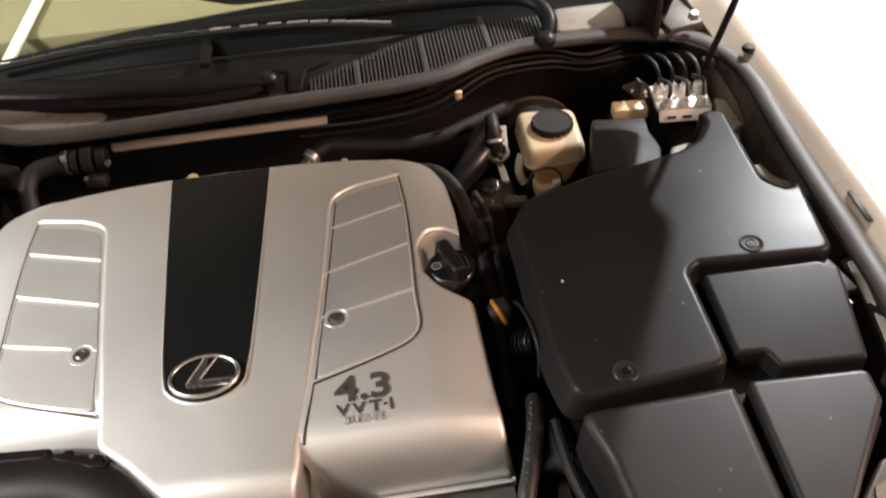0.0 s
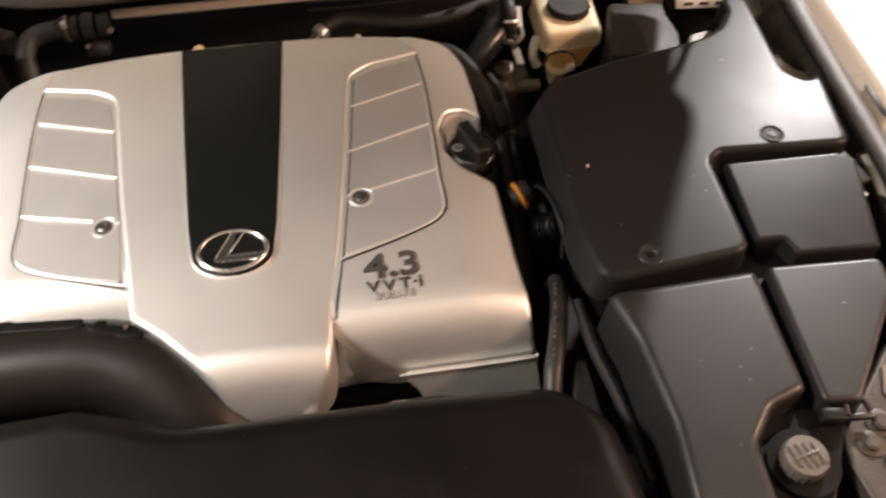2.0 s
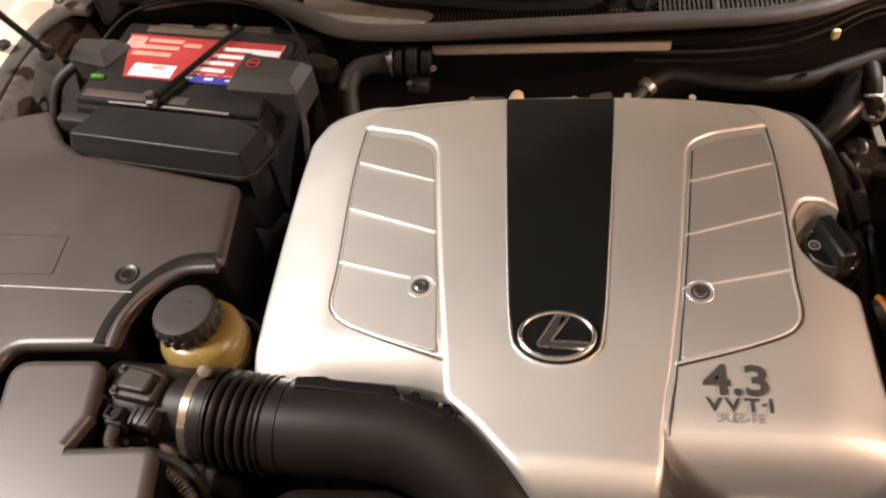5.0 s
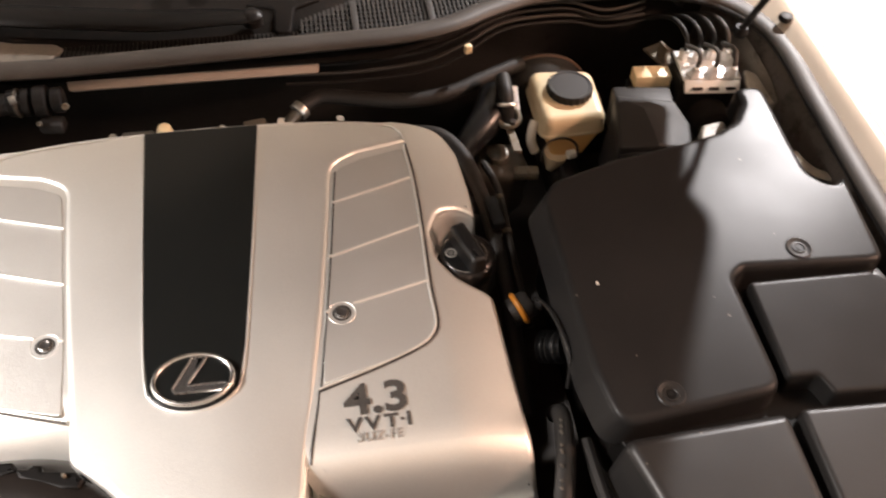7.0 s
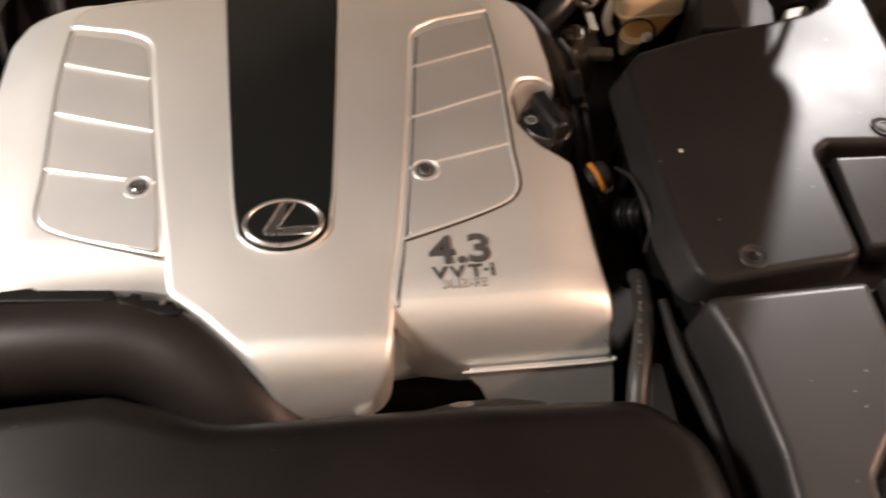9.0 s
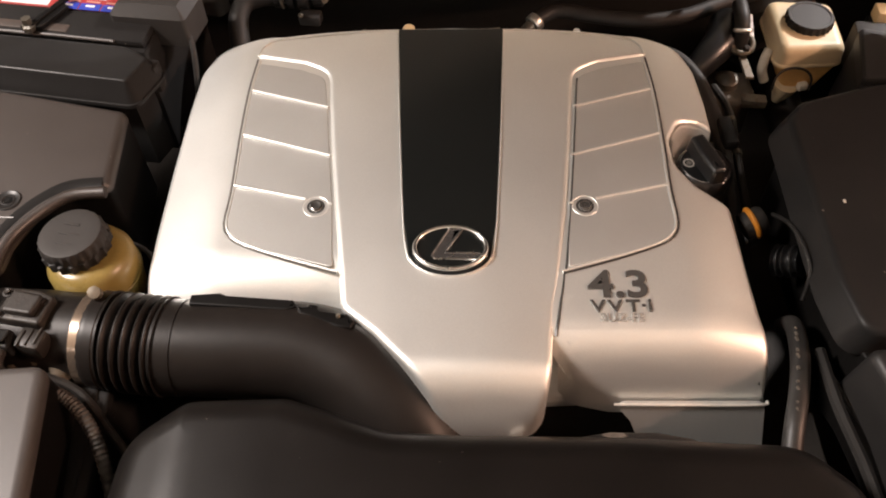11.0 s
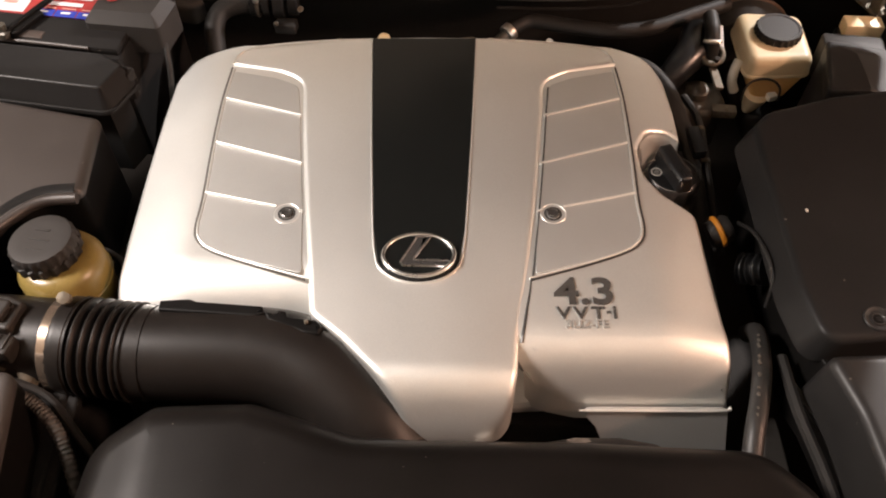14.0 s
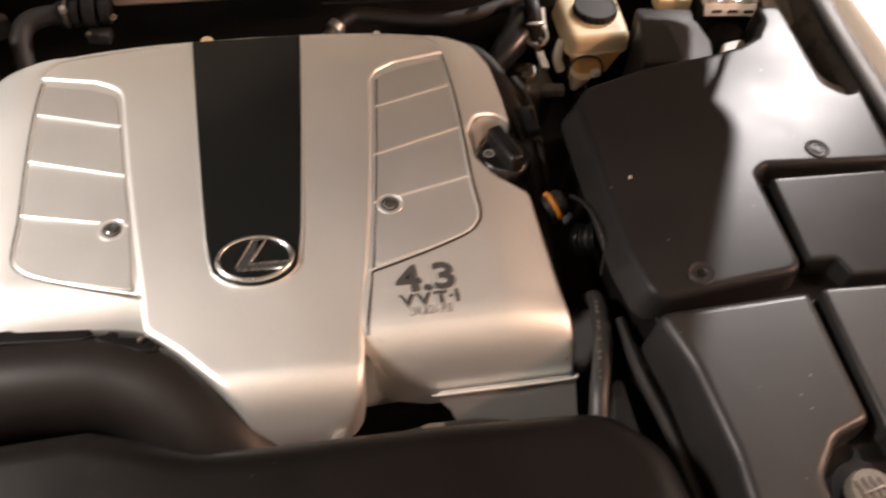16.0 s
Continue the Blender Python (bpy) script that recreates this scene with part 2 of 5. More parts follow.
def solid(name, bm, material, at, label, category, group="", kind="", sharp=38):
    """Links a bmesh as a thing of its own."""
    ob = new(name, to_mesh(name, bm, at, material, sharp))
    ob.location = at
    ORIGIN[ob.name] = Vector(at)
    return tagged(ob, label, category, group, kind)


def rounded(points, r, seg=4):
    """A polygon with its corners filleted; a point may carry a radius of its own as a third number."""
    out, n = [], len(points)
    for i in range(n):
        p, a, b = Vector(points[i][:2]), Vector(points[i - 1][:2]), Vector(points[(i + 1) % n][:2])
        rr = points[i][2] if len(points[i]) > 2 else r
        u, v = (a - p), (b - p)
        half = u.angle(v, math.pi) / 2
        if rr <= 0 or half > 1.54 or half < 0.02:
            out.append(tuple(p))
            continue
        cut = min(rr / math.tan(half), 0.47 * u.length, 0.47 * v.length)
        s, e = p + u.normalized() * cut, p + v.normalized() * cut
        for k in range(seg + 1):
            t = k / seg
            q = s * (1 - t) ** 2 + p * 2 * t * (1 - t) + e * t * t
            out.append(tuple(q))
    return out


def dense(points, step):
    """The same outline with more points along its long edges."""
    out = []
    for a, b in zip(points, points[1:] + points[:1]):
        n = max(1, math.ceil((Vector(b) - Vector(a)).length / step))
        out += [tuple(Vector(a).lerp(Vector(b), k / n)) for k in range(n)]
    return out


def ellipse(cx, cy, a, b, n=40, turn=0.0):
    c, s = math.cos(turn), math.sin(turn)
    return [(cx + a * math.cos(k) * c - b * math.sin(k) * s, cy + a * math.cos(k) * s + b * math.sin(k) * c) for k in (2 * math.pi * i / n for i in range(n))]


def inward(points, d):
    n, out = len(points), []
    area = sum(points[i - 1][0] * points[i][1] - points[i][0] * points[i - 1][1] for i in range(n))
    side = 1 if area > 0 else -1
    for i in range(n):
        p, a, b = Vector(points[i]), Vector(points[i - 1]), Vector(points[(i + 1) % n])
        e, f = (p - a), (b - p)
        e = e.normalized() if e.length > 1e-7 else f.normalized()
        f = f.normalized() if f.length > 1e-7 else e
        nn = Vector((-e.y - f.y, e.x + f.x))
        nn = nn.normalized() if nn.length > 1e-6 else Vector((-e.y, e.x))
        k = max(0.5, nn.dot(Vector((-e.y, e.x))))
        out.append(p + nn * side * d / k)
    for _ in range(12):
        for i in range(n):
            e = Vector(points[i]) - Vector(points[i - 1])
            if (out[i] - out[i - 1]).dot(e) < 0:
                out[i] = out[i - 1] = (out[i] + out[i - 1]) / 2
    return [tuple(p) for p in out]


def plate(outline, z0, z1, bevel=0.003, seg=3, cuts_x=(), cuts_y=(), zf=None, flare=0.0):
    """A slab with this outline from z0 to z1, its upper edge rounded; zf(x, y) is added to the upper part's height at a grid of points."""
    bm = bmesh.new()
    n = len(outline)
    rings = [inward(outline, -flare)] if flare else [outline]
    heights = [z0]
    for k in range(seg + 1):
        a = math.pi / 2 * k / seg
        rings.append(inward(outline, bevel * (1 - math.cos(a))) if k else outline)
        heights.append(z1 - bevel + bevel * math.sin(a))
    rings.append(inward(outline, bevel + min(0.002, 0.5 * bevel)))
    heights.append(z1)
    verts = []
    for ring, h in zip(rings, heights):
        row = []
        for x, y in ring:
            p = Vector((x, y, h))
            row.append(row[-1] if row and (row[-1].co - p).length < 1e-5 else bm.verts.new(p))
        if len(row) > 1 and row[-1] is not row[0] and (row[-1].co - row[0].co).length < 1e-5:
            bm.verts.remove(row[-1])
            row[-1] = row[0]
        verts.append(row)
    for lo, hi in zip(verts, verts[1:]):
        for i in range(n):
            corners = list(dict.fromkeys((lo[i - 1], lo[i], hi[i], hi[i - 1])))
            if len(corners) > 2 and not bm.faces.get(corners):
                bm.faces.new(corners)
    for row, extra in ((verts[-1], [(x, y) for x in cuts_x for y in cuts_y]), (verts[0], [])):
        rim = list(dict.fromkeys(row))
        flat = [Vector(v.co[:2]) for v in rim] + [Vector(p) for p in extra]
        co, _, faces, source, _, _ = delaunay_2d_cdt(flat, [], [list(range(len(rim)))], 1, 1e-7)
        z = rim[0].co.z
        made = []
        for c, src in zip(co, source):
            own = [i for i in src if i < len(rim)]
            made.append(rim[own[0]] if own else bm.verts.new((c[0], c[1], z)))
        for f in faces:
            tri = list(dict.fromkeys(made[i] for i in f))
            if len(tri) > 2 and not bm.faces.get(tri):
                bm.faces.new(tri)
        for v in [v for v in made if not v.link_faces]:
            if v.is_valid:
                bm.verts.remove(v)
    if zf:
        for v in bm.verts:
            if v.co.z > z0 + 1e-5:
                v.co.z += zf(v.co.x, v.co.y)
    return bm


def glide(points, steps=6, closed=False):
    """A smooth line through the points."""
    p = [Vector(q) for q in points]
    n = len(p)
    out = []
    for i in range(n if closed else n - 1):
        a, b, c, d = (p[(i + k) % n] if closed else p[min(max(i + k, 0), n - 1)] for k in (-1, 0, 1, 2))
        for s in range(steps):
            t = s / steps
            out.append(0.5 * (2 * b + (c - a) * t + (2 * a - 5 * b + 4 * c - d) * t * t + (3 * b - a - 3 * c + d) * t ** 3))
    if not closed:
        out.append(p[-1])
    return out


def tube(points, radius, seg=12, steps=6, closed=False, flat=1.0, smooth=True, into=None):
    """A pipe along the points; radius may be a number or a function of 0..1; flat squeezes it along z."""
    line = glide(points, steps, closed) if smooth else [Vector(q) for q in points]
    bm = into or bmesh.new()
    n, rings, ref = len(line), [], None
    for i, p in enumerate(line):
        d = (line[(i + 1) % n] - line[i - 1]) if closed else (line[min(i + 1, n - 1)] - line[max(i - 1, 0)])
        d.normalize()
        if ref is None:
            ref = Vector((0, 0, 1)) if abs(d.z) < 0.9 else Vector((1, 0, 0))
        ref = (ref - d * ref.dot(d)).normalized()
        side = d.cross(ref)
        r = radius(i / max(1, n - 1)) if callable(radius) else radius
        rings.append([bm.verts.new(p + (side * math.cos(a) + ref * math.sin(a) * flat) * r) for a in (2 * math.pi * k / seg for k in range(seg))])
    for i in range(n if closed else n - 1):
        lo, hi = rings[i], rings[(i + 1) % n]
        for k in range(seg):
            bm.faces.new((lo[k - 1], lo[k], hi[k], hi[k - 1]))
    if not closed:
        bm.faces.new(rings[0])
        bm.faces.new(list(reversed(rings[-1])))
    return bm


def lathe(profile, at, axis=(0, 0, 1), seg=28, into=None, ripple=0, depth=0.0):
    """A turned body: (radius, height) pairs along the axis from at; ripple cuts that many flutes where radius is negative."""
    bm = into or bmesh.new()
    m = Matrix.Translation(at) @ Vector((0, 0, 1)).rotation_difference(Vector(axis)).to_matrix().to_4x4()
    rings = []
    for r, h in profile:
        ring = []
        for k in range(seg):
            a = 2 * math.pi * k / seg
            rr = abs(r) * (1 + (depth * math.cos(ripple * a) if r < 0 else 0))
            ring.append(bm.verts.new(m @ Vector((rr * math.cos(a), rr * math.sin(a), h))))
        rings.append(ring)
    for lo, hi in zip(rings, rings[1:]):
        for k in range(seg):
            bm.faces.new((lo[k - 1], lo[k], hi[k], hi[k - 1]))
    bm.faces.new(list(reversed(rings[0])))
    bm.faces.new(rings[-1])
    return bm


def box(centre, size, bevel=0.002, turn=0.0, tilt=0.0, into=None):
    """A box with rounded edges, turned about z and then tilted about x, in degrees."""
    bm = bmesh.new()
    bmesh.ops.create_cube(bm, size=1.0, matrix=Matrix.Diagonal((*size, 1)))
    if bevel:
        bmesh.ops.bevel(bm, geom=bm.edges[:], offset=bevel, segments=2, affect="EDGES", profile=0.5)
    bm.transform(pose(*centre, tilt, 0, turn))
    if into is None:
        return bm
    me = bpy.data.meshes.new("joined")
    bm.to_mesh(me)
    bm.free()
    into.from_mesh(me)
    bpy.data.meshes.remove(me)
    return into


def torus(at, big, small, axis=(0, 0, 1), seg=32, ring=8):
    m = Matrix.Translation(at) @ Vector((0, 0, 1)).rotation_difference(Vector(axis)).to_matrix().to_4x4()
    return tube([m @ Vector((big * math.cos(a), big * math.sin(a), 0)) for a in (2 * math.pi * k / seg for k in range(seg))], small, ring, 1, closed=True, smooth=False)


def lettering(text, height, width, at, turn=0.0, depth=0.0006, bold=0.0):
    """A word as raised mesh letters, its lower left corner at the given place, fitted to this width and height."""
    cu = bpy.data.curves.new("word", "FONT")
    cu.body, cu.size, cu.extrude, cu.offset = text, 1.0, 0.05, bold
    ob = bpy.data.objects.new("word", cu)
    scene.collection.objects.link(ob)
    me = bpy.data.meshes.new_from_object(ob.evaluated_get(bpy.context.evaluated_depsgraph_get()))
    bpy.data.objects.remove(ob)
    bm = bmesh.new()
    bm.from_mesh(me)
    xs, ys = [v.co.x for v in bm.verts], [v.co.y for v in bm.verts]
    for v in bm.verts:
        v.co = ((v.co.x - min(xs)) / (max(xs) - min(xs)) * width, (v.co.y - min(ys)) / (max(ys) - min(ys)) * height, v.co.z / 0.05 * depth)
    bm.transform(pose(*at, 0, 0, turn))
    return bm


def hexbolt(at, r, parent, material=STEEL, name="bolt"):
    bolt = part(name, lathe([(r * 1.5, 0), (r * 1.5, r * 0.25), (r * 1.1, r * 0.3)], at), material, parent)
    part("head", lathe([(r, 0), (r, r * 0.7), (r * 0.8, r * 0.85), (r * 0.4, r * 0.7)], Vector(at) + Vector((0, 0, r * 0.3)), seg=6), material, bolt, sharp=20)
    return bolt


# ---- the garage ----
def wall_box(name, centre, size, material, label, category):
    solid(name, box(centre, size, 0), material, centre, label, category, kind="structure")


wall_box("floor", (0, 1, -0.05), (12, 14, 0.1), CONCRETE, "pale speckled garage floor", "floor")
# Ceiling is out of view; its grey is chosen to dim reflections below.
wall_box("ceiling", (0, 1, 2.85), (12, 14, 0.1), CEILING, "plain unseen garage ceiling, greyed to dim reflections", "ceiling")
wall_box("wall_north", (0, 8.05, 1.4), (12, 0.1, 2.8), WALLS, "plain white garage wall", "wall")
# Unseen wall, made dark so the cover's front faces reflect something dark.
wall_box("wall_south", (0, -6.05, 1.4), (12, 0.1, 2.8), WALL_DARK, "plain unseen garage wall, dark for the reflections", "wall")
wall_box("wall_east", (6.05, 1, 1.4), (0.1, 14, 2.8), WALLS, "plain white garage wall", "wall")
wall_box("wall_west", (-6.05, 1, 1.4), (0.1, 14, 2.8), WALLS, "plain white garage wall", "wall")

# ---- body of the car round the engine bay ----
car = thing("car", (0, 0.3, 0.0), "beige car with its hood open over the engine bay", "car")
# Black floor fills the gaps below the parts with painted-in shade.
part("bay_floor", box((0, 0.02, 0.50), (1.44, 1.06, 0.02), 0), SHADOW, car, "black floor filling the shaded engine bay")
part("front_panel", box((0, -0.52, 0.60), (1.62, 0.03, 0.42), 0.004), SHADOW, car)
part("front_beam", plate(rounded([(-0.66, -0.360), (-0.556, -0.392), (-0.482, -0.430), (-0.46, -0.50), (-0.66, -0.50)], 0.01), 0.70, 0.800, 0.006), GRIME, car, "dusty brown radiator beam")
part("bulkhead", box((0, 0.535, 0.66), (1.50, 0.02, 0.36), 0.003), FIREWALL, car, "dark grimy bulkhead")


def fender(side, sect):
    """A strip of the body side with this section, drawn in towards the headlamp."""
    bm = bmesh.new()
    ys = [-0.62, -0.50, -0.42, -0.34, -0.26, -0.15, 0.0, 0.15, 0.30, 0.45, 0.60, 0.75]
    rings = []
    for y in ys:
        pull = 0.00 if y > -0.05 else 0.42 * (-0.05 - y) ** 1.6
        rise = 0.02 * max(0, y) - 0.10 * max(0, -0.1 - y)
        rings.append([bm.verts.new((side * (x - pull), y, z + (rise if z > 0.7 else 0))) for x, z in sect])
    for lo, hi in zip(rings, rings[1:]):
        for i in range(len(sect) - 1):
            bm.faces.new((lo[i], lo[i + 1], hi[i + 1], hi[i]))
    return bm


for side in (1, -1):
    # Inner wall has a darker, blotchier tone than the outer fender.
    part("inner_fender", fender(side, [(0.700, 0.52), (0.735, 0.78), (0.740, 0.845), (0.752, 0.862)]), INNER, car, "blotchy inner fender wall, darker than the fender")
    part("fender", fender(side, [(0.752, 0.862), (0.766, 0.871), (0.778, 0.8790), (0.786, 0.8840), (0.795, 0.8855), (0.803, 0.8830), (0.812, 0.870), (0.835, 0.78), (0.850, 0.62), (0.850, 0.30)]), PAINT, car, "glossy beige metallic fender")
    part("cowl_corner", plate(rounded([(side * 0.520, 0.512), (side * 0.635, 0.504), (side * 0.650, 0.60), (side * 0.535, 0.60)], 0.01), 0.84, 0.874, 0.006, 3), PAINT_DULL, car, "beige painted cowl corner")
    hinge = part("hood_hinge", box((side * 0.652, 0.520, 0.900), (0.012, 0.13, 0.085), 0.004, side * 12), FIREWALL, car, "dark steel hood hinge")
    part("hinge_plate", box((side * 0.705, 0.510, 0.880), (0.060, 0.10, 0.016), 0.004, side * 12), INNER, hinge)
    part("hinge_arm", box((side * 0.690, 0.50, 0.935), (0.010, 0.040, 0.11), 0.003, side * 10, 20), FIREWALL, hinge)
    part("hinge_bolt", lathe([(0.009, 0), (0.009, 0.006), (0.006, 0.010)], (side * 0.722, 0.462, 0.900), (0, -0.3, 1), 6), STEEL, hinge, sharp=20)


def cowl():
    """The plastic cowl behind the seal, rising to the windscreen."""
    bm = bmesh.new()
    nx = 40
    rows = []
    for j, (dy, z) in enumerate(((0.0, 0.840), (0.02, 0.856), (0.05, 0.860), (0.09, 0.862), (0.12, 0.864), (0.15, 0.868), (0.165, 0.862))):
        rows.append([])
        for i in range(nx + 1):
            x = -0.80 + 1.6 * i / nx
            front = 0.415 + 0.085 * min(1, max(0, (abs(x) - 0.24) / 0.24)) ** 1.0
            rows[-1].append(bm.verts.new((x, front + dy - 0.10 * (x / 0.8) ** 2 * (j / 6), z)))
    for lo, hi in zip(rows, rows[1:]):
        for i in range(nx):
            bm.faces.new((lo[i], lo[i + 1], hi[i + 1], hi[i]))
    return bm


cowl_panel = part("cowl_panel", cowl(), COWL, car, "dusty dark plastic cowl panel")


def grille():
    bm = bmesh.new()
    for i in range(62):
        x = 0.13 + 0.0062 * i
        front = 0.428 + 0.075 * min(1, max(0, (x - 0.24) / 0.24))
        back = min(front + 0.105, 0.46 + 0.5 * (x - 0.11), 0.57)
        if back - front > 0.01:
            box((x, (front + back) / 2, 0.868), (0.0030, back - front, 0.006), 0, 0, 3, into=bm)
    for j in range(14):
        y = 0.432 + 0.0098 * j
        a = max(0.125, 0.11 + 2 * (y - 0.46))
        b = 0.50 if y > 0.503 else 0.24 + 0.24 * max(0, (y - 0.428) / 0.075)
        if b - a > 0.02:
            box(((a + b) / 2, y, 0.866), (b - a, 0.0018, 0.004), 0, 0, 0, into=bm)
    return bm


part("duct_streak", plate(rounded([(0.045, 0.522), (0.150, 0.536), (0.160, 0.522), (0.122, 0.505), (0.115, 0.450), (0.092, 0.450), (0.094, 0.508)], 0.010), 0.860, 0.8675, 0.003), COWL, cowl_panel, "brown dusty raised rib")
part("grille_slats", grille(), GRILLE, cowl_panel)["kind"] = "stuff"
for x, a, b in ((0.20, 0.43, 0.50), (0.305, 0.447, 0.545), (0.41, 0.482, 0.585)):
    part("grille_post", box((x, (a + b) / 2, 0.871), (0.009, b - a, 0.007), 0.001, 0, 3), GRILLE, cowl_panel)
part("painted_flange", plate(rounded([(-0.37, 0.455), (-0.26, 0.421), (-0.200, 0.420), (-0.172, 0.448), (-0.188, 0.462), (-0.24, 0.470), (-0.37, 0.512)], 0.012), 0.856, 0.8655, 0.002), COWL_PAINT, cowl_panel, "dull grey-beige painted flange")
# Darker grey plate continues the flange to the right.
part("flange_shade", plate(rounded([(-0.200, 0.418), (-0.120, 0.421), (-0.105, 0.436), (-0.175, 0.450), (-0.190, 0.440)], 0.010), 0.856, 0.8645, 0.002), GRILLE, cowl_panel, "darker grey patch at the flange end")
strip_bm = bmesh.new()
for i in range(66):
    box((-0.176 + 0.0056 * i, 0.439, 0.8625), (0.0032, 0.034, 0.004), 0, 0, 0, into=strip_bm)
part("ribbed_strip", strip_bm, COWL, cowl_panel)["kind"] = "stuff"
part("ribbed_base", box((0.0, 0.440, 0.858), (0.37, 0.040, 0.006), 0.001), SEAL, cowl_panel)
scuttle = part("scuttle", box((0, 0.80, 0.76), (1.46, 0.40, 0.16), 0.01), SHADOW, car)
dash = part("dashboard", box((0, 1.02, 0.872), (1.40, 0.66, 0.05), 0.02, 0, 3), DASH, car, "olive tan dashboard top")
# Added strip: stands in for a bright streak behind the glass, not a dashboard part.
part("bright_streak", box((-0.342, 0.715, 0.8895), (0.018, 0.24, 0.008), 0.002, -5, 3), BRIGHT_STREAK, dash, "added pale strip standing for a bright streak")
screen = plate(rounded([(-0.70, 0.0), (0.70, 0.0), (0.60, 0.85), (-0.60, 0.85)], 0.05), 0, 0.005, 0.001)
screen.transform(pose(0, 0.572, 0.872, 30, 0, 0))
pane = part("windscreen", screen, GLASS, car, "clear sloping windscreen")
pane.visible_shadow = False
frit = plate([(-0.69, 0.0), (0.69, 0.0), (0.66, 0.10), (0.05, 0.082), (-0.16, 0.066), (-0.37, 0.040), (-0.69, 0.012)], -0.006, -0.003, 0.0005, 1)
frit.transform(pose(0, 0.572, 0.872, 30, 0, 0))
part("black_border", frit, WIPER_SHADE, pane, "black printed border of the glass")
part("roof", box((0, 2.2, 1.42), (1.25, 1.9, 0.04), 0.01), PAINT, car)
for x, y in ((-0.72, 0.0), (0.72, 0.0), (-0.72, 2.75), (0.72, 2.75)):
    wheel = part("wheel", lathe([(0.20, 0), (0.32, 0.01), (0.33, 0.05), (0.33, 0.15), (0.32, 0.19), (0.20, 0.20)], (x - 0.10, y, 0.33), (1, 0, 0), 40), RUBBER, car, "black rubber tyre")
    part("rim", lathe([(0.19, -0.004), (0.21, 0.0), (0.21, 0.205), (0.19, 0.208)], (x - 0.10, y, 0.33), (1, 0, 0), 32), SILVER, wheel)
part("cabin", box((0, 2.3, 0.60), (1.5, 2.9, 0.5), 0.05), SHADOW, car)
part("nose", box((0, -0.60, 0.52), (1.50, 0.10, 0.36), 0.04), PAINT, car)
part("tail", box((0, 3.55, 0.62), (1.62, 0.60, 0.60), 0.08), PAINT, car)
for x in (-0.80, 0.80):
    part("body_side", box((x, 2.02, 0.60), (0.07, 2.50, 0.56), 0.03), PAINT, car)
    for y, lean in ((1.02, 50), (2.10, 0), (3.05, -40)):
        part("pillar", box((x * 0.88, y + (0.12 if lean > 0 else 0), 1.13), (0.05, 0.06, 0.62 + 0.004 * abs(lean)), 0.012, 0, -lean), PAINT, car)

hood = plate(rounded([(-0.81, -0.57, 0.03), (0.81, -0.57, 0.03), (0.81, 0.350, 0.05), (0.770, 0.380, 0.03), (0.740, 0.519, 0.02), (0.05, 0.515, 0.05), (-0.08, 0.436, 0.08), (-0.55, 0.436, 0.1), (-0.65, 0.510, 0.1), (-0.81, 0.519, 0.03)], 0.03), -0.015, 0.015, 0.006)
hood.transform(pose(0.0, 0.17, 1.47, -58, 0, 0))
part("hood", hood, HOOD_PAD, car, "raised hood with dark grey insulation pad")

# seal round the bay
strip = thing("weatherstrip", (0, 0.4, 0.86), "grey rubber weatherstrip along cowl and fenders", "weatherstrip")
line = [(0.685, -0.31), (0.708, -0.245), (0.734, -0.15), (0.745, -0.03), (0.750, 0.09), (0.757, 0.22), (0.764, 0.31), (0.758, 0.37), (0.735, 0.425), (0.69, 0.462), (0.60, 0.484), (0.50, 0.488), (0.44, 0.484), (0.38, 0.462),
        (0.33, 0.437), (0.27, 0.422), (0.20, 0.417), (0.08, 0.413), (-0.06, 0.407), (-0.17, 0.402), (-0.25, 0.404), (-0.30, 0.414), (-0.34, 0.436), (-0.39, 0.468), (-0.46, 0.497), (-0.55, 0.508), (-0.62, 0.508), (-0.70, 0.495),
        (-0.745, 0.457), (-0.765, 0.38), (-0.764, 0.28), (-0.757, 0.15), (-0.745, 0.0), (-0.72, -0.13), (-0.69, -0.22), (-0.655, -0.30)]
part("seal_bulb", tube([(x, y, 0.872 - 0.05 * max(0, (-0.21 - y) / 0.08)) for x, y in line], 0.0155, 12, 4, flat=0.55), SEAL, strip)
part("seal_lip", tube([(x * 0.984, y - (0.011 if y > 0.39 else 0), 0.872 - 0.05 * max(0, (-0.21 - y) / 0.08)) for x, y in line], 0.0035, 8, 4), RUBBER, strip)
# Thin pale tube paints the bright line reflected along the worn seal top.
part("seal_edge", tube([(x * 1.010, y + (0.010 if y > 0.39 else 0), 0.8775 - 0.05 * max(0, (-0.21 - y) / 0.08)) for x, y in line], 0.0022, 8, 4, flat=0.6), SEAL_SHEEN, strip, "worn upper edge, its bright reflection in the colour")
part("seal_base", tube([(x * 1.012, y + (0.014 if y > 0.39 else 0), 0.862 - 0.05 * max(0, (-0.21 - y) / 0.08)) for x, y in line], 0.009, 8, 4), SEAL, strip)


# ---- engine ----
engine = thing("engine_block", (0, 0, 0.51), "dark engine beneath its cover", "engine")
part("block", box((0, 0.02, 0.615), (0.50, 0.42, 0.21), 0.03), SHADOW, engine)
for x in (-0.27, 0.27):
    part("cylinder_head", box((x, 0.06, 0.70), (0.09, 0.40, 0.13), 0.02), SHADOW, engine)
for i, x in enumerate((-0.115, 0.015, 0.160)):
    part("fitting", lathe([(0.006, 0), (0.007, 0.01), (0.004, 0.02), (0.005, 0.034)], (x, 0.325, 0.79), (0.1 * i, -0.1, 1), 10), RUST, engine)

rear_plug = thing("rear_connector", (-0.06, 0.36, 0.76), "yellowed plastic connector behind the engine cover", "connector")
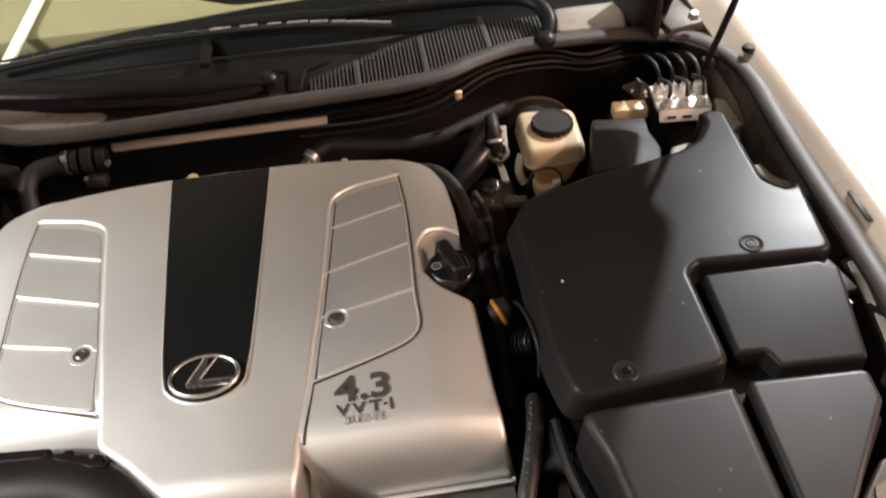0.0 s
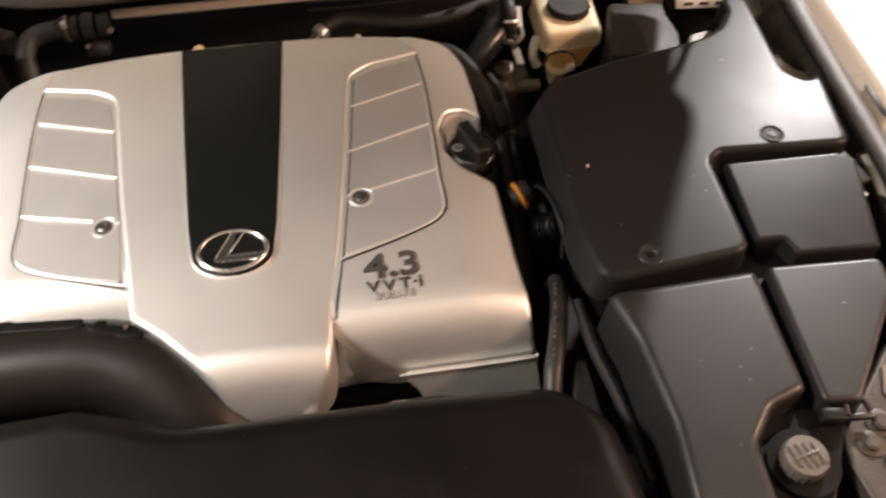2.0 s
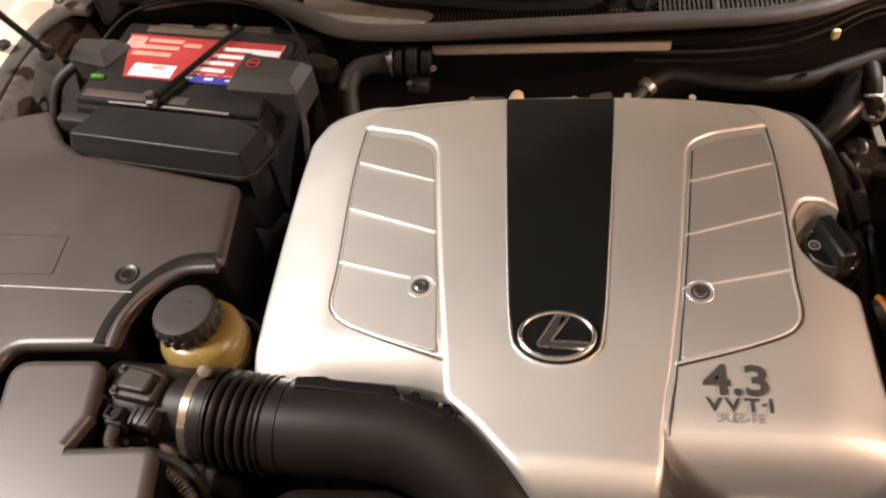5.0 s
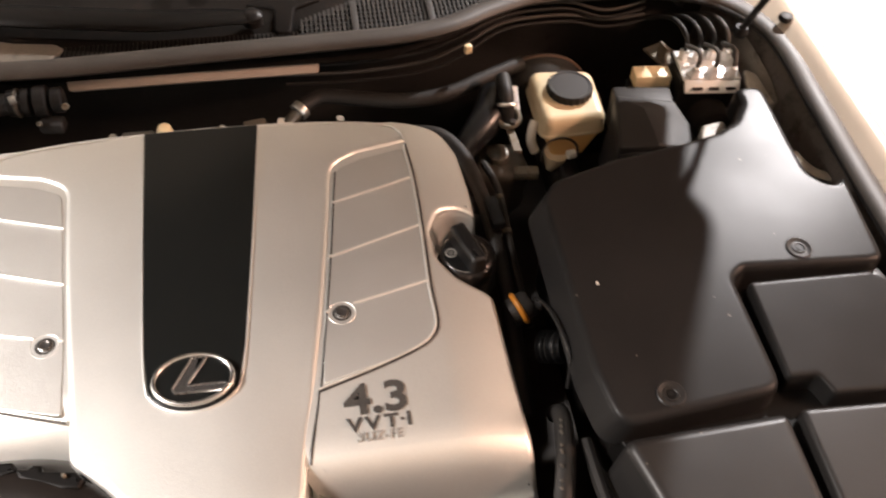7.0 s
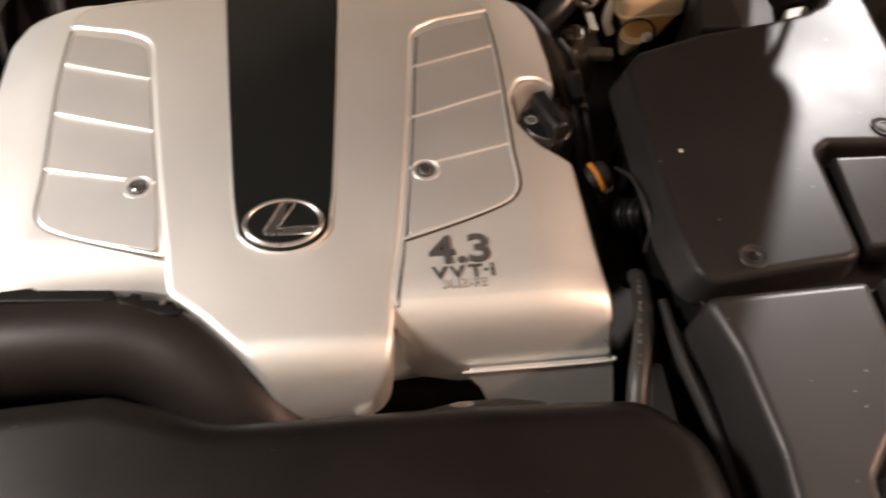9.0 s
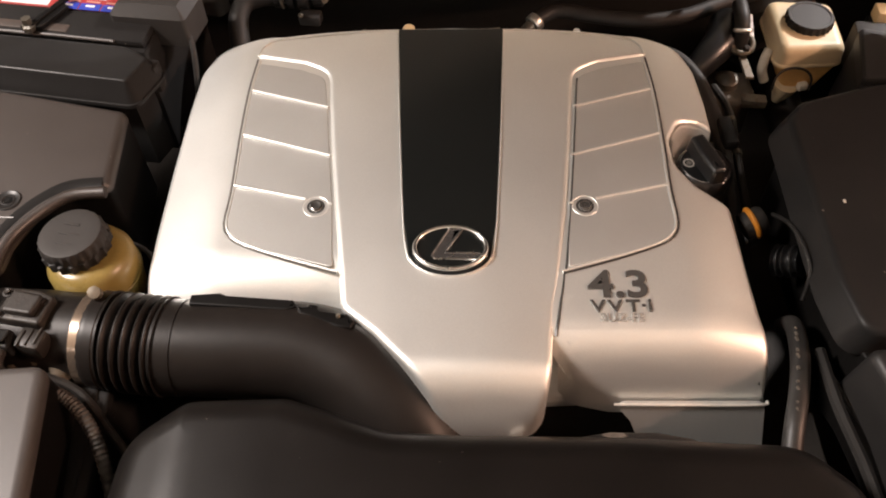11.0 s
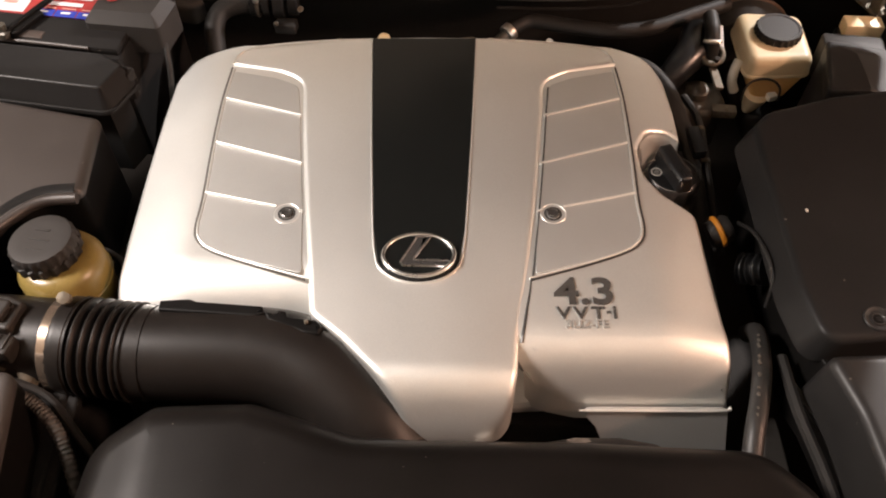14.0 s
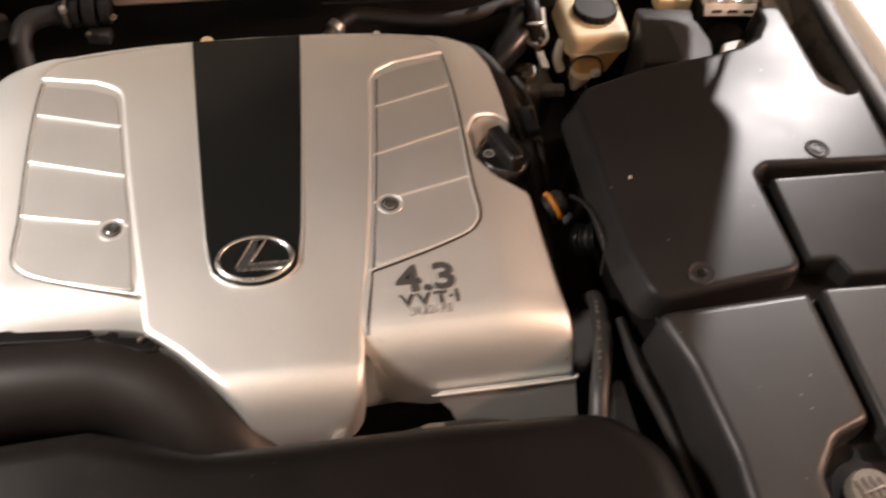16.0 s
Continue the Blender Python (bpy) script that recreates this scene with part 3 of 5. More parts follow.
part("body", lathe([(0.010, 0), (0.015, 0.006), (0.012, 0.020), (0.008, 0.034), (0.005, 0.036)], (-0.062, 0.352, 0.775), (0.15, -0.1, 1), 14), CREAM, rear_plug)
part("base", box((-0.095, 0.355, 0.786), (0.040, 0.018, 0.014), 0.003), STEEL, rear_plug)
rail = thing("rear_pipe", (0.05, 0.37, 0.77), "thin steel pipe behind the engine cover", "pipe")
part("pipe", tube([(-0.13, 0.368, 0.762), (0.0, 0.372, 0.766), (0.10, 0.368, 0.762)], 0.0022, 8, 4), SHADOW, rail)
part("bracket", box((0.055, 0.362, 0.782), (0.030, 0.016, 0.020), 0.003, 10), RUST, rail)
part("bracket", box((0.095, 0.360, 0.787), (0.022, 0.014, 0.012), 0.003, -10), WHITE, rail)

# ---- engine cover ----
cover = thing("engine_cover", (0, 0, 0.79), "silver plastic V8 engine cover with black stripe", "engine cover")


def sag(x, y):
    side = -0.016 * min(1.2, max(0, (abs(x) - 0.238) / 0.066)) ** 1.5
    if x > 0:
        d = min(1, max(0, (-0.132 - y) / 0.0645))
        return side * (1 - 0.8 * d) - 0.060 * d ** 3.0
    t = min(1, max(0, (-0.065 - y) / 0.07))
    return side - 0.060 * t ** 2.0


shell_line = dense(rounded([(0, 0.286, 0), (0.12, 0.283, 0.05), (0.228, 0.278, 0.05), (0.284, 0.263, 0.04), (0.300, 0.226, 0.05), (0.3045, 0.170, 0.1), (0.3045, 0.121, 0.003), (0.287, 0.131, 0.02), (0.262, 0.126, 0.02), (0.2475, 0.096, 0.03), (0.249, 0.058, 0.03), (0.267, 0.031, 0.03), (0.303, 0.009, 0.016),
                            (0.305, -0.10, 0.05), (0.3070, -0.1965, 0.003), (0.158, -0.1965, 0.02), (0.120, -0.188, 0.03), (0.104, -0.168, 0.02), (0.088, -0.150, 0.02), (0.088, -0.095, 0.02), (-0.09, -0.132, 0.01), (-0.20, -0.128, 0.05), (-0.313, -0.108, 0.02), (-0.3165, -0.02, 0.1), (-0.3175, 0.07, 0.2), (-0.3165, 0.165, 0.1),
                            (-0.313, 0.232, 0.05), (-0.295, 0.265, 0.04), (-0.228, 0.280, 0.05), (-0.12, 0.283, 0.05)], 0.02, 6), 0.008)
shell = plate(shell_line, 0.772, 0.852, 0.006, 5, [k * (0.236 + 0.008 * i) for i in range(9) for k in (-1, 1)] + [0.112 + 0.0078 * i for i in range(16)] + [0.03 * i for i in range(-7, 4)], [-0.1950 + 0.0020 * i for i in range(22)] + [-0.14 + 0.012 * i for i in range(35)], sag, 0.006)
for v in shell.verts:
    x, y, z = v.co
    if 0.080 < x < 0.118 and -0.180 < y < -0.086 and z > 0.782 + sag(x, y):
        v.co.z = z + 0.88 * (0.852 + sag(x, y) - z)
part("shell", shell, SILVER, cover, sharp=50)

ridge_line = dense(rounded([(0, 0.288, 0), (0.12, 0.285, 0), (0.190, 0.279, 0.03), (0.238, 0.262, 0.028), (0.2390, 0.2365, 0.003), (0.178, 0.224, 0.03), (0.148, 0.208, 0.03), (0.142, 0.148, 0.1), (0.134, 0.078, 0.1), (0.124, 0.0, 0.1), (0.111, -0.09, 0.1),
                      (0.0985, -0.160, 0.1), (0.0955, -0.195, 0.05), (0.0905, -0.219, 0.03), (0.0805, -0.2325, 0.02), (0.055, -0.2395, 0.02), (0.003, -0.2415, 0.008), (-0.008, -0.2350, 0.015), (-0.021, -0.2190, 0.04), (-0.043, -0.1935, 0.06), (-0.073, -0.161, 0.06), (-0.106, -0.133, 0.02), (-0.111, -0.09, 0.05), (-0.124, 0.0, 0.1), (-0.134, 0.078, 0.1),
                      (-0.142, 0.148, 0.1), (-0.148, 0.208, 0.03), (-0.178, 0.224, 0.03), (-0.2390, 0.2365, 0.003), (-0.238, 0.262, 0.028), (-0.190, 0.279, 0.03), (-0.12, 0.285, 0)], 0.02, 5), 0.008)

def crown(x, y):
    k = min(1, max(0, (-0.01 - y) / 0.22))
    mid = 0.034 * min(1, max(0, (-0.08 - y) / 0.17))
    return -0.058 * min(1.05, max(0, (-0.185 - y) / 0.055)) ** 2.4 - 0.003 * min(1.2, (x / 0.13) ** 2) - 0.007 * k * min(1.2, (max(0, x - mid) / 0.085) ** 2)


# Ink-dark tubes lie on the surface to paint the shade beside the ridge.
part("ridge_groove_shade", tube([(0.1520, 0.196, 0.8531), (0.1462, 0.148, 0.8531), (0.1382, 0.078, 0.8531), (0.1284, 0.0, 0.8529), (0.1180, -0.076, 0.8524), (0.1155, -0.087, 0.8520)], 0.0010, 6, 5), INK, cover)
part("crevice_shade", tube([(x, y, 0.8516 + sag(x, y)) for x, y in ((0.1150, -0.086), (0.1122, -0.105), (0.1088, -0.122), (0.1058, -0.138), (0.1030, -0.152), (0.1015, -0.160))], lambda t: 0.0010 + 0.0010 * t, 8, 4), INK, cover)
part("centre_ridge", plate(ridge_line, 0.785, 0.8585, 0.0062, 7, [-0.08 + 0.02 * i for i in range(10)], [-0.239 + 0.003 * i for i in range(22)] + [-0.15 + 0.03 * i for i in range(14)], crown), SILVER, cover, sharp=50)

for s in (1, -1):
    inner = [(0.1315, 0.0), (0.1405, 0.078), (0.149, 0.148), (0.157, 0.200)]
    line = [(0.119, -0.083), (0.226, -0.052, 0.03), (0.2355, -0.03, 0.02), (0.2335, 0.018, 0.1), (0.2365, 0.096, 0.2), (0.2375, 0.174, 0.2), (0.2345, 0.226, 0.004), (0.183, 0.214, 0.02), (0.152, 0.200, 0.02), (0.1445, 0.148, 0.1), (0.1362, 0.078, 0.1), (0.1262, 0, 0.1)]
    line = rounded([(s * p[0], *p[1:]) for p in line], 0.004)
    inset = part("rib_panel", plate(line, 0.846, 0.8532, 0.0008, 2), SILVER_GRAIN, cover, "fine-grained grey inset panel", sharp=15)
    for a, b in (((0.1440, 0.1480), (0.2365, 0.1765)), ((0.1345, 0.0705), (0.2365, 0.1030)), ((0.1555, 0.0070), (0.2350, 0.0260)), ((0.1262, 0.000), (0.1310, 0.001))):
        part("rib", tube([(s * a[0], a[1], 0.8532), (s * b[0], b[1], 0.8537)], 0.0017, 8, 1, smooth=False), SILVER, inset)
    border = [(0.113, -0.088), (0.17, -0.070), (0.211, -0.054), (0.228, -0.042), (0.2355, -0.024), (0.2350, 0.018), (0.2380, 0.096), (0.2390, 0.174), (0.2355, 0.231)]
    part("panel_border", tube([(s * x, y, 0.8527) for x, y in border], 0.0016 if s > 0 else 0.0013, 8, 4), SILVER, inset)
    # Dark tube draws the shaded groove outside the border.
    part("groove", tube([(s * x, y, 0.8528) for x, y in [(0.114, -0.0905), (0.17, -0.0728), (0.2125, -0.0565), (0.2305, -0.0440), (0.2383, -0.025), (0.2378, 0.018), (0.2408, 0.096), (0.2418, 0.174), (0.2385, 0.233)]], 0.0011, 6, 3), INK_GREY if s < 0 else INK, inset)
    at = (s * 0.1430, -0.0035, 0.8515)
    screw = part("screw_well", lathe([(0.0139, 0), (0.0140, 0.0018), (0.0136, 0.0021), (0.0130, 0.0017), (0.0126, 0.0004)], at, seg=32), SILVER, cover)
    # Floor is shallow; the dark of a deep well is put into its colour.
    part("well_floor", lathe([(0.0130, 0.0012), (0.0090, 0.0018), (0.0070, 0.0017)], at, seg=28), INK, screw)
    part("screw", lathe([(0.0062, 0), (0.0062, 0.0020), (0.0050, 0.0026), (0.003, 0.0018)], (at[0], at[1], 0.8528), seg=20), INK_METAL, screw, "black screw head")

stripe_foot = [(0.0425 * math.cos(radians(a)), -0.0650 + 0.0318 * math.sin(radians(a))) for a in range(348, 191, -12)]
stripe_line = [(-0.0655, 0.281), (-0.057, 0.12), (-0.0475, -0.03)] + stripe_foot[::-1] + [(0.0475, -0.03), (0.057, 0.12), (0.0655, 0.281)]
part("stripe", plate(stripe_line, 0.850, 0.8602, 0.0006, 2), GLOSS_BLACK, cover, "smooth black centre stripe", sharp=8)
edge = [(-0.0670, 0.279), (-0.0585, 0.12), (-0.0488, -0.03)] + [(x * 1.035, -0.065 + (y + 0.065) * 1.045) for x, y in stripe_foot[::-1]] + [(0.0488, -0.03), (0.0585, 0.12), (0.0670, 0.279)]
part("stripe_edge", tube([(x, y, 0.8590) for x, y in edge], 0.0009, 8, 3), SILVER, cover)

badge = part("badge", plate(ellipse(0.0005, -0.0670, 0.0392, 0.0295), 0.855, 0.8640, 0.0020, 3), GLOSS_BLACK, cover, "oval black and chrome badge")
part("ring", tube([(x, y, 0.8648) for x, y in ellipse(0.0005, -0.0672, 0.0360, 0.0264, 56)], 0.0024, 10, 1, closed=True, smooth=False), BADGE_METAL, badge, "chrome ring")
bar = [(-0.0015, -0.0440), (0.0140, -0.0430), (-0.0050, -0.0738), (0.0320, -0.0745), (0.0290, -0.0825), (-0.0155, -0.0812), (-0.0185, -0.0765)]
part("bar", plate(rounded(bar, 0.0018), 0.860, 0.8655, 0.0016, 3), INK_METAL, badge, "dark satin metal bar")
part("bar_edge", tube([(x, y, 0.8652) for x, y in inward(rounded(bar, 0.0018), 0.0003)], 0.0013, 6, 1, closed=True, smooth=False), BADGE_METAL, badge)

part("lettering", lettering("4.3", 0.0325, 0.0585, (0.1358, -0.1200, 0.8531), 0, 0.0010, 0.022), INK_MID, cover, "dark raised figures 4.3")
for letter, x, w, y, h in (("V", 0.1364, 0.0150, -0.1365, 0.0140), ("V", 0.1530, 0.0150, -0.1365, 0.0140), ("T", 0.1712, 0.0135, -0.1362, 0.0140), ("-", 0.1862, 0.0036, -0.1298, 0.0022), ("i", 0.1925, 0.0033, -0.1360, 0.0142)):
    word = lettering(letter, h, w, (x, y, 0.0), 0, 0.0008, 0.022)
    for v in word.verts:
        v.co.z += 0.8527 + sag(v.co.x, v.co.y)
    part("lettering", word, INK_MID, cover, "dark raised letter")
word = lettering("3UZ-FE", 0.0085, 0.042, (0.1450, -0.1465, 0.0), 0, 0.0012, 0.01)
for v in word.verts:
    v.co.z += 0.8527 + sag(v.co.x, v.co.y)
part("lettering", word, INK_PALE, cover, "small embossed letters 3UZ-FE")

part("front_lip", tube([(0.160, -0.2035, 0.7900), (0.24, -0.2040, 0.7900), (0.3035, -0.2035, 0.7900), (0.3082, -0.2000, 0.7912)], 0.0016, 8, 3), SILVER, cover)
skirt = plate(rounded([(0.162, 0.7885), (0.3070, 0.7885), (0.3090, 0.690), (0.262, 0.690), (0.250, 0.728), (0.222, 0.744), (0.186, 0.752), (0.178, 0.770)], 0.006, 5), 0, 0.005, 0.001)
for v in skirt.verts:
    x, z, d = v.co
    v.co = (x + 0.10 * (0.7885 - z) * (x > 0.25), -0.2030 + d - 0.45 * (0.7885 - z), z)
part("front_skirt", skirt, SILVER_GRAIN, cover, sharp=25)
part("valley", plate(rounded([(0.075, -0.06), (0.128, -0.06), (0.138, -0.189), (0.075, -0.192)], 0.003), 0.76, 0.8490, 0.002, 2, (), [-0.188 + 0.004 * i for i in range(32)], lambda x, y: -0.080 * min(1, max(0, (-0.150 - y) / 0.040)) ** 1.1), SILVER, cover)
part("rear_rim", tube([(-0.2385, 0.238, 0.8545), (-0.2320, 0.255, 0.8560), (-0.210, 0.268, 0.8568), (-0.12, 0.2795, 0.8575), (0, 0.2825, 0.8577), (0.12, 0.2795, 0.8575), (0.210, 0.268, 0.8568), (0.2320, 0.255, 0.8560), (0.2385, 0.238, 0.8545)], 0.0012, 8, 5), SILVER, cover)
well = bmesh.new()
bowl = glide([(0.3020, 0.1210), (0.2895, 0.1272), (0.276, 0.1280), (0.264, 0.1220), (0.254, 0.107), (0.2492, 0.088), (0.2500, 0.064), (0.258, 0.046), (0.272, 0.0300), (0.287, 0.0195), (0.3005, 0.0105)], 4)
bowl = [tuple(p)[:2] for p in bowl]
for (a, b), (c, d) in zip(bowl, bowl[1:]):
    ring = []
    for x, y in ((a, b), (c, d)):
        ring.append([well.verts.new((x + (0.294 - x) * f, y + (0.072 - y) * f, z + min(0, sag(x, y) * (1 - 2 * f)))) for f, z in ((-0.01, 0.8475), (0.03, 0.843), (0.07, 0.832), (0.15, 0.812), (0.30, 0.800))])
    for k in range(4):
        well.faces.new((ring[0][k], ring[1][k], ring[1][k + 1], ring[0][k + 1]))
bmesh.ops.remove_doubles(well, verts=well.verts, dist=1e-5)
part("filler_well", well, SILVER, cover, "scooped well round the oil cap", sharp=60)

cap = thing("oil_filler_cap", (0.284, 0.066, 0.79), "black twist oil filler cap with grip", "oil cap")
part("neck", lathe([(0.030, 0), (0.031, 0.006), (0.031, 0.026), (0.028, 0.030)], (0.287, 0.064, 0.788), seg=36), RUBBER, cap)
body = part("body", lathe([(0.026, 0), (-0.0315, 0.005), (-0.0315, 0.018), (0.0300, 0.024), (0.0270, 0.0262), (0.0262, 0.0254), (0.012, 0.0256)], (0.285, 0.065, 0.816), seg=60, ripple=15, depth=0.03), CAP_GLOSS, cap)
grip = plate(rounded([(-0.0085, -0.0285), (0.0085, -0.0285), (0.0100, 0.0), (0.0085, 0.0300), (-0.0085, 0.0300), (-0.0100, 0.0)], 0.005), 0.836, 0.861, 0.006, 4, flare=0.002)
grip.transform(pose(0.2855, 0.0665, 0, 0, 0, 17))
part("grip", grip, CAP_GLOSS, cap)
part("mark", lathe([(0.0064, 0), (0.0064, 0.0008), (0.0048, 0.0009), (0.0046, 0.0004)], (0.2670, 0.0680, 0.8410), seg=28), PRINT_GREY, cap, "pale round oil mark")
part("mark", lathe([(0.0030, 0), (0.0030, 0.0010)], (0.2670, 0.0680, 0.8410), seg=14), INK_GREY, cap)
arc = [(0.2855 + 0.0262 * math.cos(radians(a)), 0.065 + 0.0262 * math.sin(radians(a)), 0.8412) for a in range(200, 276, 6)]
part("printed_arc", tube(arc, 0.0005, 6, 1, smooth=False), PRINT_GREY, cap)
for a in range(-60, 31, 15):
    part("print_bar", box((0.2855 + 0.0205 * math.cos(radians(a)), 0.065 + 0.0205 * math.sin(radians(a)), 0.8418), (0.0016, 0.0034, 0.0006), 0, a), INK_GREY, body)

# ---- intake ----
duct = thing("intake_duct", (-0.2, -0.17, 0.75), "black moulded air intake duct with bellows", "intake duct")
axis = [(-0.338, -0.1440, 0.812), (-0.318, -0.1465, 0.812), (-0.298, -0.149, 0.812), (-0.280, -0.151, 0.812)]


def bellows(t):
    u = 0.5 + 0.5 * math.cos(2 * math.pi * 6.0 * t)
    return 0.0435 + 0.0075 * u ** 0.7


part("bellows", tube(axis, bellows, 28, 30), BLACK_DUCT, duct, "ribbed rubber bellows")
part("cuff", tube([(-0.358, -0.1417, 0.812), (-0.350, -0.1426, 0.812), (-0.342, -0.1435, 0.812), (-0.335, -0.1443, 0.812)], lambda t: 0.0470 + 0.003 * min(1, 3 * t), 28, 3), BLACK_DUCT, duct)
part("cuff", tube([(-0.284, -0.1505, 0.812), (-0.278, -0.1511, 0.812), (-0.270, -0.1516, 0.812), (-0.264, -0.1520, 0.812)], 0.0487, 28, 3), BLACK_DUCT, duct)
main = [(-0.268, -0.152, 0.812), (-0.23, -0.153, 0.812), (-0.18, -0.154, 0.812), (-0.13, -0.160, 0.810), (-0.085, -0.180, 0.803), (-0.050, -0.211, 0.786), (-0.022, -0.243, 0.755), (0.003, -0.272, 0.722)]
part("pipe", tube(main, lambda t: 0.0475 + 0.007 * t, 28, 6), BLACK_DUCT, duct)
part("rim", plate(rounded([(-0.254, -0.119), (-0.225, -0.117), (-0.218, -0.120), (-0.152, -0.1255), (-0.148, -0.134), (-0.160, -0.137), (-0.254, -0.130)], 0.002), 0.842, 0.8585, 0.002, 2), WIPER_SHADE, duct)
tab_line = rounded([(-0.150, -0.131), (-0.139, -0.133), (-0.136, -0.129), (-0.128, -0.131), (-0.126, -0.137), (-0.112, -0.139), (-0.098, -0.141), (-0.090, -0.150), (-0.094, -0.158), (-0.108, -0.157), (-0.126, -0.150), (-0.146, -0.142)], 0.002)
part("tab", plate(tab_line, 0.840, 0.8585, 0.003, 3), WIPER_SHADE, duct, "jagged black moulded tab")
part("bead", lathe([(0.0020, 0), (0.0020, 0.003), (0.0012, 0.004)], (-0.1065, -0.1455, 0.8590)), RUST, duct)
clamp = part("clamp", lathe([(0.0478, 0), (0.0490, 0.001), (0.0490, 0.0165), (0.0478, 0.0175)], (-0.3625, -0.1412, 0.812), (1, -0.1, 0), 36), CLAMP, duct, "shiny worm-drive hose clamp")
part("clamp_screw", lathe([(0.0065, 0), (0.0065, 0.012), (0.004, 0.013)], (-0.347, -0.118, 0.858), (0.2, -0.5, 1), 8), RUST, clamp)

sensor = thing("airflow_sensor", (-0.40, -0.145, 0.78), "black airflow sensor with plug on intake", "sensor")
part("throat", tube([(-0.352, -0.142, 0.812), (-0.40, -0.138, 0.812), (-0.455, -0.134, 0.812)], 0.046, 24, 3), BLACK_DUCT, sensor)
head = part("head", plate(rounded([(-0.436, -0.150), (-0.390, -0.158), (-0.383, -0.126), (-0.400, -0.118), (-0.428, -0.115)], 0.004), 0.845, 0.866, 0.003), SENSOR, sensor, "grimy black sensor head")
part("lid", plate(rounded([(-0.427, -0.146), (-0.397, -0.151), (-0.391, -0.129), (-0.421, -0.122)], 0.004), 0.864, 0.8735, 0.0025), SENSOR, head)
for x, y in ((-0.430, -0.122), (-0.393, -0.133), (-0.431, -0.146)):
    hexbolt((x, y, 0.866), 0.0034, head, SENSOR)
part("foot", plate(rounded([(-0.446, -0.164), (-0.378, -0.172), (-0.372, -0.112), (-0.438, -0.104)], 0.008), 0.836, 0.847, 0.003), SENSOR, sensor)
socket = part("socket", box((-0.396, -0.170, 0.852), (0.026, 0.022, 0.022), 0.004, -12), SENSOR, sensor)
for i in range(3):
    part("rib", box((-0.404 + 0.008 * i, -0.1715 + 0.0012 * i, 0.8635), (0.0022, 0.018, 0.002), 0.0006, -12), SENSOR, socket)
part("foam", tube([(-0.432, -0.176, 0.820), (-0.410, -0.170, 0.828), (-0.388, -0.178, 0.826), (-0.372, -0.188, 0.812)], lambda t: 0.007 + 0.003 * math.sin(17 * t), 10, 5, flat=0.6), DUST, sensor, "frayed brown foam")
side_plug = part("side_plug", box((-0.455, -0.141, 0.856), (0.021, 0.024, 0.018), 0.003, 10), SENSOR, sensor)
part("loop", tube([(-0.446, -0.128, 0.862), (-0.458, -0.121, 0.865), (-0.468, -0.127, 0.865), (-0.468, -0.142, 0.864), (-0.462, -0.152, 0.861)], 0.0026, 8, 5), SENSOR, side_plug)
plug = part("plug", plate(rounded([(-0.434, -0.160), (-0.413, -0.163), (-0.411, -0.184), (-0.431, -0.181)], 0.003), 0.850, 0.866, 0.003), BLACK, sensor)
part("latch", tube([(-0.429, -0.163, 0.866), (-0.429, -0.176, 0.870), (-0.417, -0.178, 0.870), (-0.416, -0.165, 0.866)], 0.0016, 8, 3), RUBBER, plug)
part("cable", tube([(-0.421, -0.180, 0.860), (-0.425, -0.194, 0.850), (-0.412, -0.206, 0.840), (-0.386, -0.210, 0.838), (-0.357, -0.220, 0.834), (-0.332, -0.244, 0.824), (-0.318, -0.276, 0.80), (-0.310, -0.325, 0.74)], lambda t: 0.0062 + 0.0006 * math.cos(t * 2 * math.pi * 62), 10, 40), SEAL, sensor, "black corrugated cable sleeve")
part("cable", tube([(-0.40, -0.19, 0.83), (-0.36, -0.20, 0.81), (-0.32, -0.24, 0.79), (-0.29, -0.27, 0.76), (-0.27, -0.26, 0.70)], 0.0045, 8, 6), RUBBER, sensor)
clip = part("cable_clip", box((-0.400, -0.207, 0.841), (0.012, 0.016, 0.016), 0.003, -10), SENSOR, sensor)
part("strap", tube([(-0.403, -0.199, 0.850), (-0.394, -0.203, 0.851), (-0.396, -0.214, 0.848)], 0.0016, 8, 3), STEEL, clip)

filterbox = thing("air_filter_box", (-0.45, -0.25, 0.70), "dusty black air filter box with label", "air filter box")
lid_line = rounded([(-0.548, -0.122, 0.02), (-0.452, -0.118, 0.014), (-0.444, -0.178, 0.003), (-0.459, -0.214, 0.004), (-0.368, -0.207, 0.012), (-0.348, -0.355, 0.018), (-0.512, -0.362, 0.015)], 0.01)
part("lid", plate(inward(lid_line, -0.003), 0.860, 0.874, 0.0085, 4), FILTER_GREY, filterbox)
# Lid sides get near-black paint in place of the shade under the rim.
part("lid_wall", plate(inward(lid_line, -0.0024), 0.80, 0.8605, 0.0005, 1, flare=0.002), WIPER_SHADE, filterbox)
part("body", plate(inward(rounded([(-0.56, -0.11), (-0.345, -0.11), (-0.335, -0.365), (-0.53, -0.375)], 0.02), 0.004), 0.62, 0.80, 0.004), BLACK, filterbox)
for i in range(7):
    x = -0.540 + 0.0262 * i
    part("gusset", plate(rounded([(x, -0.350), (x + 0.023, -0.350), (x + 0.021, -0.3600), (x + 0.004, -0.3715)], 0.0012, 2), 0.780, 0.8045, 0.0010, 2), BLACK, filterbox)
part("flange", plate(inward(rounded([(-0.56, -0.108), (-0.343, -0.108), (-0.332, -0.372), (-0.535, -0.378)], 0.02), -0.004), 0.786, 0.797, 0.003), BLACK, filterbox)
